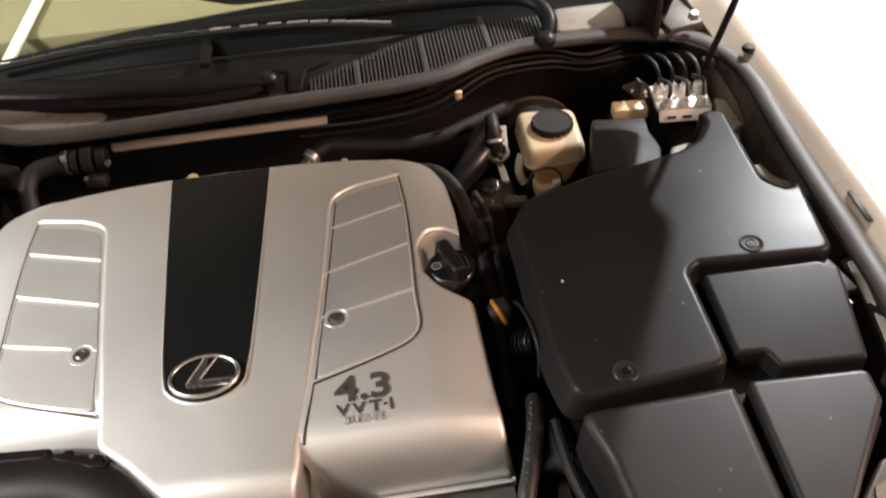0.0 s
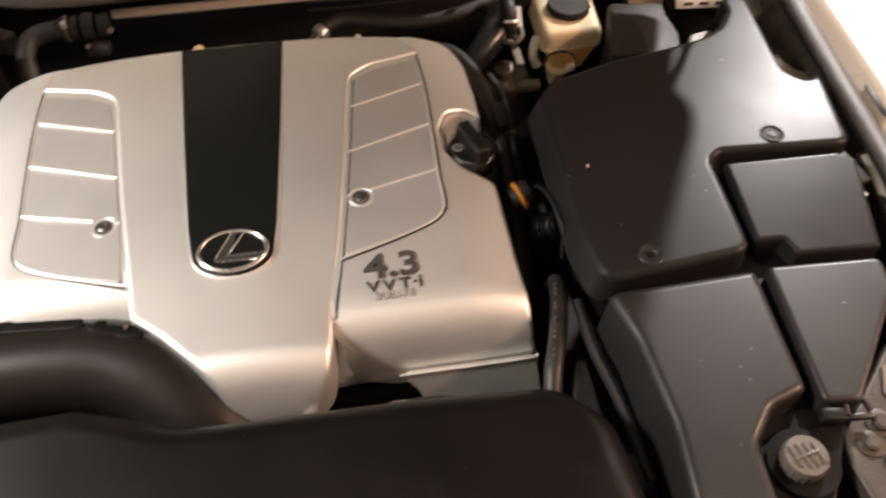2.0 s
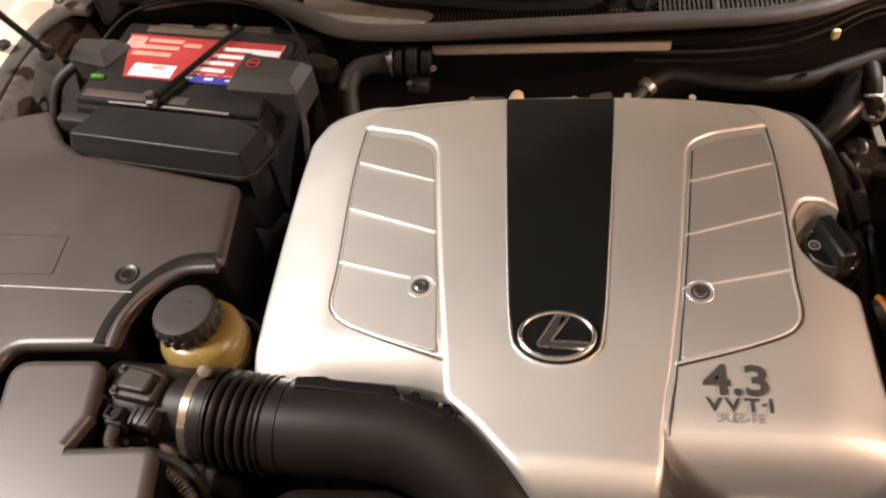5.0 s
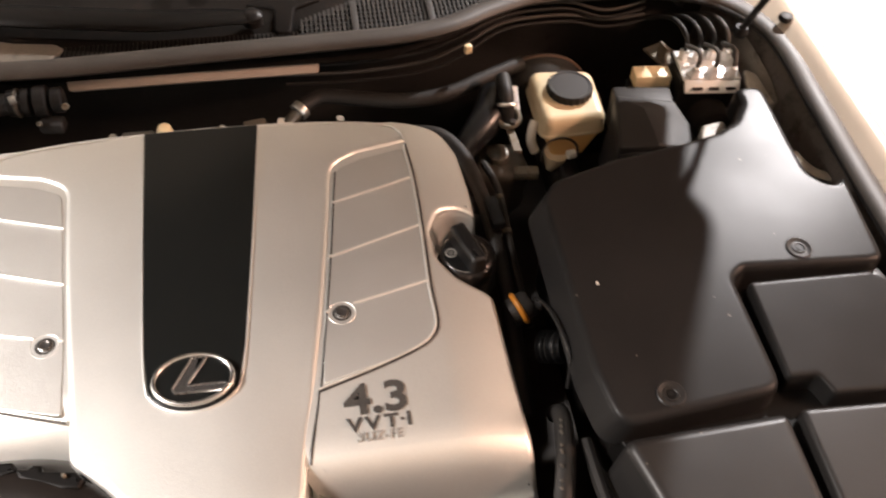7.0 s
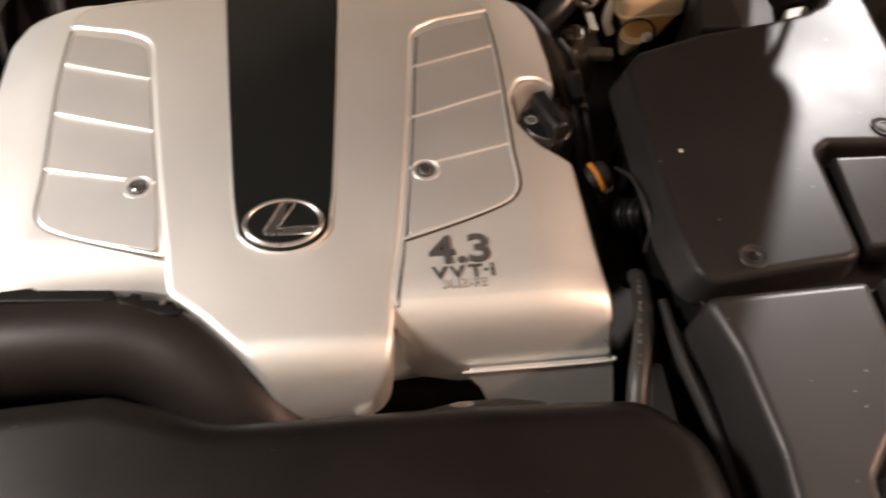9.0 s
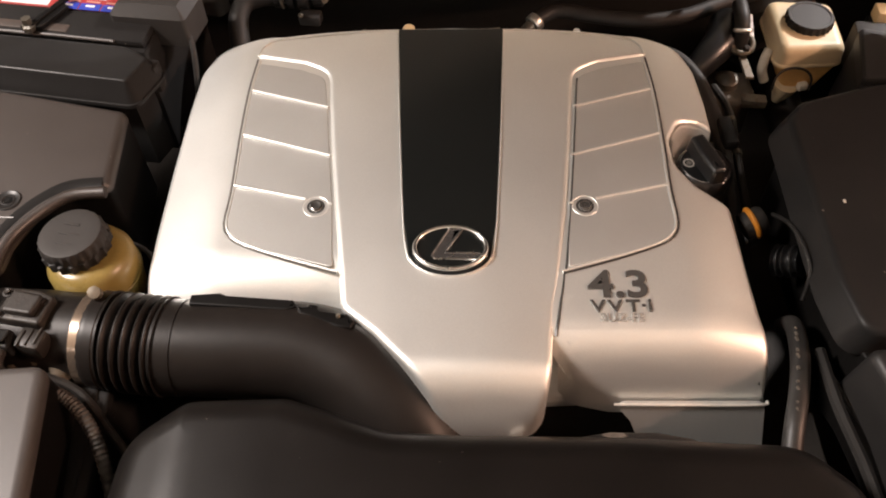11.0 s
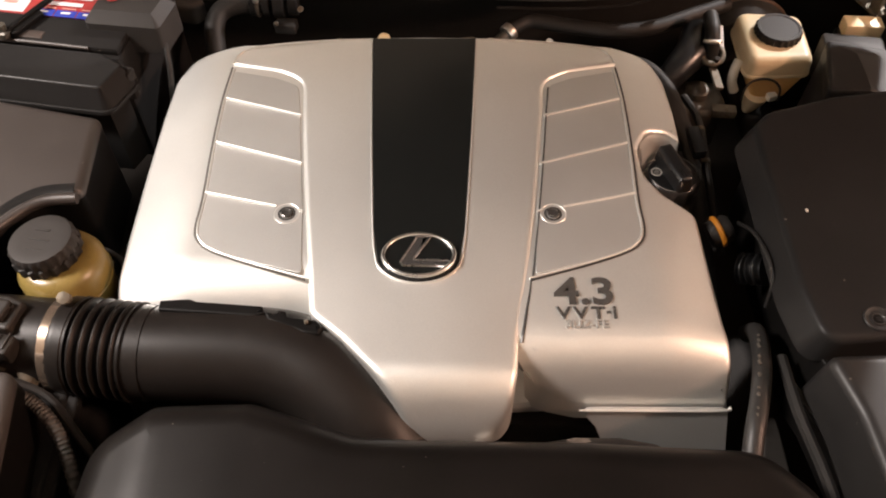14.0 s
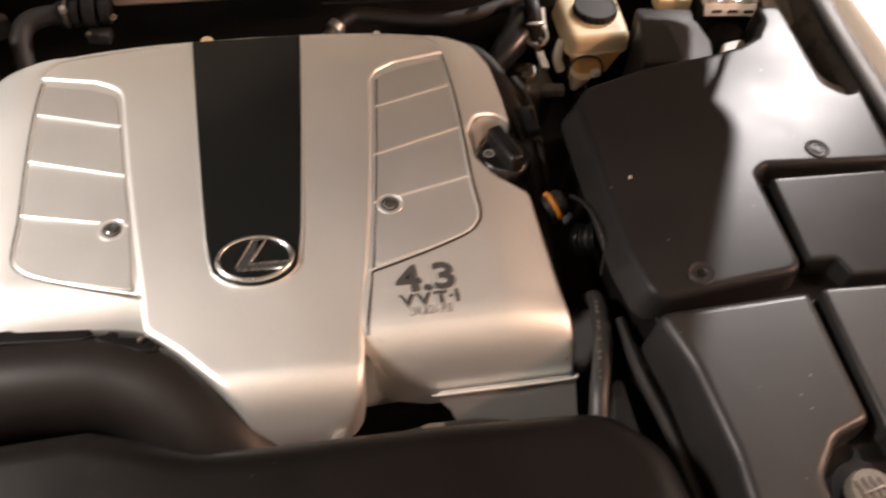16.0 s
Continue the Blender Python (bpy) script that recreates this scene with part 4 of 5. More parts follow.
for y in (-0.3262, -0.3408):
    part("label_border", box((-0.462, y, 0.87505), (0.078, 0.0007, 0.0003), 0, 1.5), INK_GREY, filterbox)
label = part("label", plate(rounded([(-0.501, -0.3435), (-0.419, -0.3405), (-0.422, -0.3235), (-0.506, -0.3245)], 0.001), 0.8735, 0.8748, 0.0003, 1), LABEL_WHITE, filterbox, "white paper label with printed bars")
for i, w in enumerate((0.006, 0.004, 0.012, 0.003, 0.008, 0.005)):
    part("print_bar", box((-0.488 + 0.0115 * i, -0.3335, 0.8751), (w, 0.003 + 0.0015 * (i % 3), 0.0003), 0), PRINT_GREY, label)

mount = thing("radiator_mount", (-0.43, -0.42, 0.74), "grey steel radiator mount with brass bolt", "bracket")
part("arm", plate(rounded([(-0.432, -0.408), (-0.395, -0.405), (-0.350, -0.395), (-0.345, -0.45), (-0.43, -0.45)], 0.010), 0.79, 0.818, 0.004), DIRTY_STEEL, mount)
part("ring", torus((-0.409, -0.422, 0.822), 0.0105, 0.0052, (0, 0.1, 1), 24, 10), RUST, mount)
part("hole", lathe([(0.0065, 0), (0.0065, 0.003)], (-0.409, -0.422, 0.818), seg=16), SHADOW, mount)
part("boss", plate(rounded([(-0.466, -0.405), (-0.440, -0.402), (-0.436, -0.435), (-0.462, -0.440)], 0.005), 0.78, 0.824, 0.003), DIRTY_STEEL, mount)
nut = hexbolt((-0.451, -0.420, 0.824), 0.0080, mount, BRASS)
part("tab", plate(rounded([(-0.463, -0.372), (-0.430, -0.376), (-0.428, -0.398), (-0.450, -0.402)], 0.004), 0.77, 0.800, 0.002), GRIME, mount)
part("clip", box((-0.414, -0.379, 0.806), (0.014, 0.016, 0.018), 0.002, -25), DUST, mount)
part("clip_tooth", box((-0.404, -0.377, 0.812), (0.004, 0.012, 0.012), 0.001, 20), RUST, mount)

trim = thing("side_cover_left", (-0.55, 0.05, 0.72), "dusty black engine bay side cover", "trim cover")
trim_line = rounded([(-0.735, 0.245, 0.012), (-0.668, 0.262, 0.011), (-0.632, 0.208, 0.02), (-0.592, 0.180, 0.02), (-0.372, 0.128, 0.012), (-0.363, 0.012, 0.011), (-0.405, 0.006, 0.02), (-0.432, -0.028, 0.02), (-0.446, -0.064, 0.01),
                     (-0.447, -0.098, 0.011), (-0.562, -0.103, 0.02), (-0.590, -0.36, 0.02), (-0.700, -0.36, 0.01), (-0.725, -0.10, 0.05)], 0.01)
part("panel", plate(trim_line, 0.858, 0.870, 0.009, 4), BLACK_DUSTY, trim)
# Side wall is blacker than the panel: its shade is put into the colour.
part("side_wall", plate(inward(trim_line, 0.0006), 0.74, 0.859, 0.001, 1), WIPER_SHADE, trim, "black side wall, its shade in the colour")
part("raised_edge", tube([(-0.366, 0.005, 0.868), (-0.405, -0.001, 0.868), (-0.436, -0.033, 0.868), (-0.451, -0.065, 0.868), (-0.453, -0.100, 0.866)], 0.0065, 10, 5), BLACK_DUSTY, trim)
part("groove", tube([(-0.372, 0.019, 0.8685), (-0.412, 0.012, 0.8685), (-0.446, -0.022, 0.8685), (-0.463, -0.062, 0.8685), (-0.466, -0.095, 0.8685)], 0.0085, 8, 5, flat=0.25), BLACK, trim)
part("seam", tube([(-0.70, -0.024, 0.8700), (-0.58, -0.027, 0.8702), (-0.452, -0.031, 0.8700)], 0.0012, 8, 3), BLACK_DUSTY, trim)
panel_mark = [(-0.6470, -0.0105), (-0.6490, 0.0475), (-0.5555, 0.0450), (-0.5535, -0.0085)]
for i, (p, q) in enumerate(zip(panel_mark, panel_mark[1:] + panel_mark[:1])):
    # Top and bottom lines bright, sides dull: light on the moulding set by material.
    part("moulded_line", tube([(*p, 0.8699), (*q, 0.8699)], 0.0012, 6, 1, smooth=False), BLACK_DUSTY if i % 2 else GRIME, trim)
part("moulded_arc", tube([(-0.668 + 0.016 * math.cos(radians(a)), -0.004 + 0.016 * math.sin(radians(a)), 0.8698) for a in range(10, 171, 16)], 0.0013, 6, 1, smooth=False), BLACK_DUSTY, trim)


def push_rivet(x, y, z, parent):
    rivet = part("rivet", lathe([(0.0136, 0), (0.0136, 0.0010), (0.0126, 0.0018), (0.0116, 0.0016), (0.0100, 0.0006), (0.0078, 0.0004), (0.0074, 0.0012), (0.0062, 0.0014), (0.0052, 0.0004)], (x, y, z), seg=32), BLACK_WORN, parent)
    part("hole", lathe([(0.0052, 0.0002), (0.0052, 0.0008)], (x, y, z), seg=6), WIPER_SHADE, rivet, sharp=20)
    part("pin", lathe([(0.0024, 0.0006), (0.0024, 0.0012)], (x, y, z), seg=10), BLACK, rivet)


push_rivet(-0.465, -0.008, 0.870, trim)

steering = thing("steering_fluid_reservoir", (-0.378, -0.062, 0.76), "yellowed steering fluid reservoir with black cap", "fluid reservoir")
c = (-0.3755, -0.0600, 0.770)
tank = part("tank", lathe([(0.034, 0), (0.042, 0.012), (0.0455, 0.045), (0.0450, 0.066), (0.0405, 0.076), (0.034, 0.080), (0.030, 0.081)], c, (0.0, 0.0, 1), 40), YELLOW, steering)
part("seam", torus((c[0], c[1], 0.815), 0.0456, 0.0012, (0, 0, 1), 40, 6), YELLOW, tank)
part("collar", lathe([(0.0335, 0.078), (-0.0345, 0.080), (-0.0345, 0.090), (0.033, 0.091)], (c[0] - 0.004, c[1] + 0.003, c[2]), (-0.07, 0.03, 1), 72, ripple=18, depth=0.05), RUBBER, steering)
part("cap", lathe([(0.0325, 0.087), (-0.0335, 0.090), (-0.0335, 0.100), (0.0318, 0.1035), (0.0300, 0.1040), (0.020, 0.1043)], (c[0] - 0.0035, c[1] + 0.003, c[2]), (-0.07, 0.03, 1), 96, ripple=24, depth=0.03), CAP_GREY, steering, "ribbed black screw cap")
for i in range(3):
    part("print_bar", box((c[0] - 0.011 + 0.001 * i, c[1] + 0.017 - 0.013 * i, c[2] + 0.1046), (0.024 - 0.006 * (i == 0), 0.0026, 0.0009), 0.0003, -12, 0), CAP_GREY, steering)
part("holder_ring", torus((c[0] + 0.004, c[1] - 0.002, 0.800), 0.0530, 0.0030, (0.05, 0, 1), 40, 8), SHADOW, steering, "black steel holder ring")

# ---- front shroud ----
shroud = thing("radiator_cover", (0, -0.36, 0.70), "smooth black plastic radiator top cover", "radiator cover")
shroud_line = dense(rounded([(-0.238, -0.2285, 0.05), (-0.146, -0.227, 0.03), (-0.100, -0.242, 0.05), (-0.055, -0.2585, 0.05), (0.00, -0.262, 0.1), (0.15, -0.264, 0.2), (0.305, -0.272, 0.06), (0.350, -0.315, 0.06), (0.372, -0.48, 0.02), (-0.358, -0.48, 0.02), (-0.304, -0.365, 0.05), (-0.296, -0.261, 0.05)], 0.02, 6), 0.03)
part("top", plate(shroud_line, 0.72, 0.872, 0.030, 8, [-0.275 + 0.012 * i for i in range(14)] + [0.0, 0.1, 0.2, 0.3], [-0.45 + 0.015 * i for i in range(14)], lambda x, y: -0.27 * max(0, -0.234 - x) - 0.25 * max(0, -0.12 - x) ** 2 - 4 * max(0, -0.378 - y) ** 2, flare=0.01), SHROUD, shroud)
step_line = dense(rounded([(-0.366, -0.372, 0.035), (-0.285, -0.3555, 0.03), (-0.238, -0.3555, 0.03), (-0.195, -0.3610, 0.05), (-0.130, -0.3680, 0.05), (-0.05, -0.379, 0.05), (0.10, -0.4010, 0.05), (0.345, -0.4080, 0.02), (0.362, -0.50, 0.02), (-0.392, -0.50, 0.02), (-0.386, -0.420, 0.03)], 0.02, 6), 0.015)
# Step is lighter than the top only to paint in the light on it.
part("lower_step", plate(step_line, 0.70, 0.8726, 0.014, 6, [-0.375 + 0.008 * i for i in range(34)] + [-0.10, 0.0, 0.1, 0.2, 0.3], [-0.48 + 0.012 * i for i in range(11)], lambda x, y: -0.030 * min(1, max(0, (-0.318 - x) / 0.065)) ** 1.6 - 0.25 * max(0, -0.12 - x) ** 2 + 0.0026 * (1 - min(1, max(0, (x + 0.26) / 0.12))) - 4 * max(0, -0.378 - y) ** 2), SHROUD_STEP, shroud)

fan = thing("fan_housing", (0.15, -0.25, 0.70), "dark grey fan housing behind the radiator cover", "fan housing")
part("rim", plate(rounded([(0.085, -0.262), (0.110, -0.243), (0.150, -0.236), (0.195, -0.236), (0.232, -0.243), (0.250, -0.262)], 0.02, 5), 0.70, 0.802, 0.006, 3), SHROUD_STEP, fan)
part("scuff", plate(rounded([(0.141, -0.2405), (0.150, -0.2380), (0.163, -0.2385), (0.167, -0.2420), (0.155, -0.2450), (0.148, -0.2430)], 0.002), 0.8015, 0.8026, 0.0003, 1), INNER, fan, "pale scraped patch")
part("plug", box((0.068, -0.246, 0.790), (0.016, 0.010, 0.016), 0.002, 15), PRINT_GREY, fan, "small pale plug")

# ---- right-hand side cover ----
side_cover = thing("side_cover_right", (0.54, 0.0, 0.72), "satin black engine bay side cover in panels", "trim cover")
base_line = rounded([(0.404, -0.44), (0.50, -0.46), (0.56, -0.36), (0.668, -0.235), (0.676, -0.18), (0.712, -0.04), (0.712, 0.06), (0.680, 0.09), (0.684, 0.150), (0.693, 0.245), (0.668, 0.248), (0.665, 0.215), (0.640, 0.180), (0.60, 0.160), (0.473, 0.142), (0.386, 0.107), (0.380, 0.085), (0.380, -0.172), (0.392, -0.205), (0.404, -0.28), (0.406, -0.36)], 0.006)
# Tray is blackened so the gaps between panels carry their shade as colour.
part("tray", plate(base_line, 0.735, 0.852, 0.002), WIPER_SHADE, side_cover)
upper_line = rounded([(0.376, -0.181, 0.022), (0.539, -0.166, 0.022), (0.541, -0.036, 0.015), (0.556, -0.026, 0.01), (0.711, -0.036, 0.020), (0.724, 0.090, 0.020), (0.703, 0.076, 0.012), (0.684, 0.098, 0.02), (0.686, 0.150, 0.05), (0.692, 0.251, 0.018), (0.654, 0.252, 0.018), (0.653, 0.222, 0.02),
                      (0.632, 0.192, 0.02), (0.603, 0.176, 0.02), (0.560, 0.165, 0.05), (0.473, 0.150, 0.05), (0.392, 0.124, 0.025), (0.370, 0.098, 0.025), (0.368, -0.02, 0.1), (0.367, -0.12, 0.1)], 0.01)
upper = plate(upper_line, 0.848, 0.8835, 0.0085, 6, flare=0.002)
for v in upper.verts:
    if v.co.z < 0.852 and v.co.x < 0.42:
        v.co.x -= 0.009
part("upper_panel", upper, BLACK, side_cover)
hatch_line = rounded([(0.549, -0.152, 0.006), (0.579, -0.153, 0.006), (0.586, -0.174, 0.005), (0.676, -0.179, 0.006), (0.704, -0.058, 0.006), (0.684, -0.045, 0.006), (0.553, -0.042, 0.006)], 0.005)
part("hatch", plate(hatch_line, 0.85, 0.8825, 0.004, 3, zf=lambda x, y: 0.035 * (y + 0.05)), BLACK, side_cover)
lower_line = rounded([(0.375, -0.1895, 0.012), (0.535, -0.1850, 0.009), (0.531, -0.326, 0.014), (0.492, -0.338, 0.02), (0.466, -0.368, 0.02), (0.462, -0.46, 0.014), (0.386, -0.46, 0.014), (0.396, -0.34, 0.1), (0.390, -0.25, 0.1)], 0.01)
part("lower_panel", plate(lower_line, 0.80, 0.8790, 0.0105, 6, flare=0.006), BLACK_WORN, side_cover)
front_line = rounded([(0.547, -0.184, 0.008), (0.669, -0.190, 0.010), (0.665, -0.228, 0.012), (0.574, -0.344, 0.010), (0.540, -0.340, 0.010)], 0.01)
part("front_panel", plate(front_line, 0.82, 0.8780, 0.005, 3), BLACK_WORN, side_cover)
latch = part("latch", box((0.546, -0.350, 0.868), (0.022, 0.012, 0.012), 0.002, -8), BLACK, side_cover)
part("latch_loop", tube([(0.559, -0.352, 0.868), (0.562, -0.340, 0.870), (0.580, -0.340, 0.870), (0.583, -0.351, 0.868)], 0.0030, 8, 1, smooth=False), BLACK_WORN, latch)
part("latch_bar", box((0.571, -0.353, 0.864), (0.026, 0.006, 0.008), 0.002, -4), BLACK_WORN, latch)
part("paint_chip", box((0.399, -0.024, 0.8838), (0.0025, 0.004, 0.0008), 0), WHITE, side_cover)
part("inner_bracket", plate(rounded([(0.598, 0.192), (0.640, 0.205), (0.650, 0.235), (0.615, 0.228)], 0.008), 0.80, 0.845, 0.003), GUARD, side_cover)
for y in (-0.094, -0.106):
    part("hatch_clip", box((0.6915, y, 0.874), (0.008, 0.006, 0.006), 0.001, 15), STEEL, side_cover)
part("hatch_latch", box((0.700, -0.060, 0.862), (0.024, 0.050, 0.016), 0.003, 12), BLACK_WORN, side_cover)
part("arch", tube([(0.351, 0.006, 0.826), (0.353, -0.022, 0.848), (0.355, -0.048, 0.858), (0.357, -0.072, 0.860), (0.358, -0.092, 0.852), (0.356, -0.104, 0.825)], 0.0022, 8, 5), BLACK_WORN, side_cover)
# Lower wall takes the same painted-in shade as the tray.
part("lower_wall", plate(inward(upper_line, 0.010), 0.74, 0.850, 0.001, 1), WIPER_SHADE, side_cover, "lower wall coloured dark for its shade")
push_rivet(0.623, -0.008, 0.8835, side_cover)
push_rivet(0.431, -0.156, 0.8835, side_cover)

washer = thing("washer_filler_cap", (0.507, -0.385, 0.84), "grey ribbed washer bottle filler cap", "filler cap")
# Flat black disc stands for the shaded hollow round the cap.
part("recess_shade", lathe([(0.0330, 0.004), (0.0325, 0.0015), (0.021, 0.001)], (0.508, -0.384, 0.852), seg=40), WIPER_SHADE, washer)
part("neck", lathe([(0.020, 0), (0.020, 0.022)], (0.507, -0.385, 0.832)), BLACK, washer)
part("lid", lathe([(-0.0200, 0.0), (-0.0205, 0.012), (0.0190, 0.016), (0.010, 0.0165)], (0.505, -0.384, 0.856), seg=60, ripple=20, depth=0.03), CAP_CLEAR, washer)
for i in range(4):
    part("rib", box((0.505 - 0.0105 + 0.007 * i, -0.384, 0.873), (0.0022, 0.026 - 0.003 * abs(i - 1.5), 0.003), 0.0008, 12), CAP_CLEAR, washer)
part("crossbar", box((0.505, -0.384, 0.8732), (0.026, 0.0022, 0.0026), 0.0006, 12), CAP_CLEAR, washer)

bracket = thing("headlamp_bracket", (0.60, -0.37, 0.80), "dirty grey steel headlamp bracket with bolts", "bracket")
part("plate", plate(rounded([(0.552, -0.392), (0.560, -0.36), (0.595, -0.325), (0.645, -0.275), (0.685, -0.270), (0.680, -0.33), (0.640, -0.46), (0.56, -0.46)], 0.008), 0.835, 0.852, 0.003), BRACKET_GREY, bracket)
for x, y, r in ((0.578, -0.376, 0.0105), (0.596, -0.358, 0.0115)):
    washer_disc = part("washer", lathe([(r * 1.25, 0), (r * 1.25, 0.0015), (r, 0.002)], (x, y, 0.852), seg=24), DIRTY_STEEL, bracket)
    part("bolt", lathe([(r * 0.78, 0.0015), (r * 0.78, 0.006), (r * 0.55, 0.0075), (r * 0.2, 0.0075)], (x, y, 0.852), seg=12), DIRTY_STEEL, washer_disc, sharp=25)
stud = part("stud", lathe([(0.010, 0), (0.010, 0.004), (0.006, 0.005)], (0.634, -0.341, 0.852), seg=20), RUBBER, bracket)
part("stud_tip", lathe([(0.004, 0), (0.004, 0.008), (0.002, 0.009)], (0.634, -0.341, 0.854), seg=8), STEEL, stud)
part("patch", plate(rounded([(0.612, -0.330), (0.624, -0.302), (0.640, -0.296), (0.652, -0.308), (0.640, -0.322), (0.622, -0.340)], 0.004), 0.850, 0.8545, 0.001), RUST, bracket, "tan dirt-caked tab")
part("rib", tube([(0.585, -0.395, 0.853), (0.61, -0.385, 0.855), (0.64, -0.375, 0.853)], 0.005, 8, 4), DIRTY_STEEL, bracket)
part("stay", box((0.690, -0.262, 0.850), (0.020, 0.060, 0.006), 0.002, -18), DIRTY_STEEL, bracket)

# ---- between engine and side cover ----
coolant = thing("coolant_hose", (0.33, -0.2, 0.75), "thick black hose with faded white print", "hose")
part("hose", tube([(0.349, -0.108, 0.780), (0.346, -0.128, 0.812), (0.337, -0.170, 0.826), (0.325, -0.21, 0.830), (0.311, -0.25, 0.828), (0.302, -0.30, 0.80)], 0.0094, 16, 6), HOSE, coolant)
for i in (0, 1, 2, 4, 5, 7, 9, 10, 12, 13):
    t = i / 13
    part("print_bar", box((0.3395 - 0.0245 * t, -0.140 - 0.092 * t, 0.8290 + 0.0100 * min(1, 2.2 * t)), (0.0020, 0.0022 + 0.0012 * (i * 7 % 3), 0.0024), 0, 16), CAP_CLEAR, coolant)
corrugated = thing("corrugated_hose", (0.355, -0.06, 0.78), "black corrugated connector hose", "hose")
part("hose", tube([(0.346, -0.047, 0.814), (0.352, -0.051, 0.818), (0.358, -0.055, 0.823), (0.366, -0.060, 0.829)], lambda t: 0.0150 + 0.0026 * math.cos(2 * math.pi * 4 * t), 20, 18), CAP_GLOSS, corrugated)
clip = thing("orange_clip", (0.352, 0.02, 0.77), "small orange ring on a dark connector", "clip")
part("ring", torus((0.3330, 0.006, 0.811), 0.0160, 0.0032, (0.85, 0.25, 0.35), 32, 8), ORANGE, clip)
part("holder", lathe([(0.015, 0), (0.016, 0.004), (0.016, 0.022), (0.013, 0.026)], (0.3230, 0.003, 0.806), (0.85, 0.25, 0.35), 20), RUBBER, clip)
harness = thing("engine_harness", (0.34, 0.2, 0.75), "black taped wiring harness beside the cover", "wiring harness")
part("trunk", tube([(0.25, 0.32, 0.79), (0.29, 0.30, 0.80), (0.315, 0.26, 0.80), (0.325, 0.20, 0.80), (0.332, 0.14, 0.79), (0.335, 0.05, 0.76), (0.33, -0.08, 0.73)], 0.010, 10, 6), RUBBER, harness)
part("plug", box((0.335, 0.150, 0.806), (0.016, 0.045, 0.014), 0.003, 4), BLACK, harness)
part("pipe", tube([(0.345, 0.26, 0.78), (0.352, 0.20, 0.79), (0.350, 0.12, 0.78), (0.355, 0.02, 0.75)], 0.005, 8, 6), RUBBER, harness)
for x, y, z in ((0.351, 0.185, 0.788), (0.350, 0.135, 0.782)):
    part("pipe_clip", lathe([(0.0062, 0), (0.0066, 0.001), (0.0066, 0.006), (0.0062, 0.007)], (x, y, z), (0.02, 1, 0.1), 14), RUST, harness)
part("cable", tube([(0.36, -0.16, 0.82), (0.362, -0.22, 0.82), (0.375, -0.28, 0.81), (0.385, -0.36, 0.80)], 0.006, 8, 6), RUBBER, harness)
part("plate", plate(rounded([(0.345, -0.245), (0.362, -0.185), (0.372, -0.19), (0.372, -0.275), (0.350, -0.285)], 0.004), 0.70, 0.745, 0.002), FIREWALL, harness)
part("rod", tube([(0.362, -0.175, 0.812), (0.378, -0.215, 0.812), (0.400, -0.275, 0.81)], 0.0042, 8, 3), CAP_GLOSS, harness)

# ---- rear bulkhead fittings ----
tan_strip = solid("bulkhead_strip", box((-0.016, 0.4245, 0.8315), (0.325, 0.012, 0.025), 0.0055, 0, -35), TAN, (-0.016, 0.418, 0.82), "tan painted metal strip on the bulkhead", "metal strip")

heater = thing("heater_hose", (-0.24, 0.36, 0.80), "black bent heater hose with coupling", "hose")
part("hose", tube([(-0.272, 0.275, 0.76), (-0.280, 0.305, 0.80), (-0.284, 0.340, 0.83), (-0.275, 0.362, 0.842), (-0.250, 0.372, 0.845), (-0.215, 0.374, 0.845)], 0.0135, 14, 6), RUBBER, heater)
for x, r, l in ((-0.238, 0.0165, 0.010), (-0.220, 0.0175, 0.008), (-0.206, 0.0195, 0.014), (-0.186, 0.016, 0.012)):
    part("collar", lathe([(r * 0.9, 0), (r, 0.001), (r, l), (r * 0.9, l + 0.001)], (x, 0.374, 0.845), (1, 0.03, 0), 20), BLACK, heater)
for x in (-0.229, -0.196):
    part("clamp_band", lathe([(0.0178, 0), (0.0184, 0.0008), (0.0184, 0.0035), (0.0178, 0.0043)], (x, 0.374, 0.845), (1, 0.03, 0), 22), DIRTY_STEEL, heater, "thin steel clamp band")
part("clamp_ear", box((-0.227, 0.362, 0.860), (0.008, 0.008, 0.010), 0.002, 20), STEEL, heater)
part("screw", lathe([(0.004, 0), (0.004, 0.006)], (-0.168, 0.360, 0.846), (0, -1, 0.6), 8), RUST, heater)
plug = part("connector", box((-0.190, 0.355, 0.822), (0.030, 0.020, 0.016), 0.004, -8), RUBBER, heater)
for x, z in ((-0.202, 0.831),):
    part("terminal", lathe([(0.0032, 0), (0.0036, 0.002), (0.0036, 0.007), (0.002, 0.009)], (x, 0.348, z), (0.2, -0.8, 0.6), 10), DIRTY_STEEL, plug)

vac = thing("vacuum_hose", (0.25, 0.38, 0.78), "black rubber vacuum hose with clamp", "hose")
part("hose", tube([(0.112, 0.372, 0.795), (0.128, 0.384, 0.800), (0.150, 0.392, 0.802), (0.195, 0.384, 0.800), (0.245, 0.374, 0.800), (0.285, 0.372, 0.801), (0.325, 0.380, 0.802), (0.375, 0.402, 0.804), (0.430, 0.425, 0.806)], 0.0105, 14, 6), RUBBER, vac)
part("spigot", tube([(0.085, 0.350, 0.778), (0.098, 0.360, 0.786), (0.112, 0.372, 0.795)], 0.0085, 12, 3), DIRTY_STEEL, vac)
part("spring_clamp", lathe([(0.0125, 0), (0.0132, 0.001), (0.0132, 0.010), (0.0125, 0.011)], (0.112, 0.372, 0.794), (0.7, 0.6, 0.3), 16), STEEL, vac)

lines = thing("bulkhead_lines", (0.3, 0.44, 0.80), "bundle of thin dark pipes along bulkhead", "pipes")
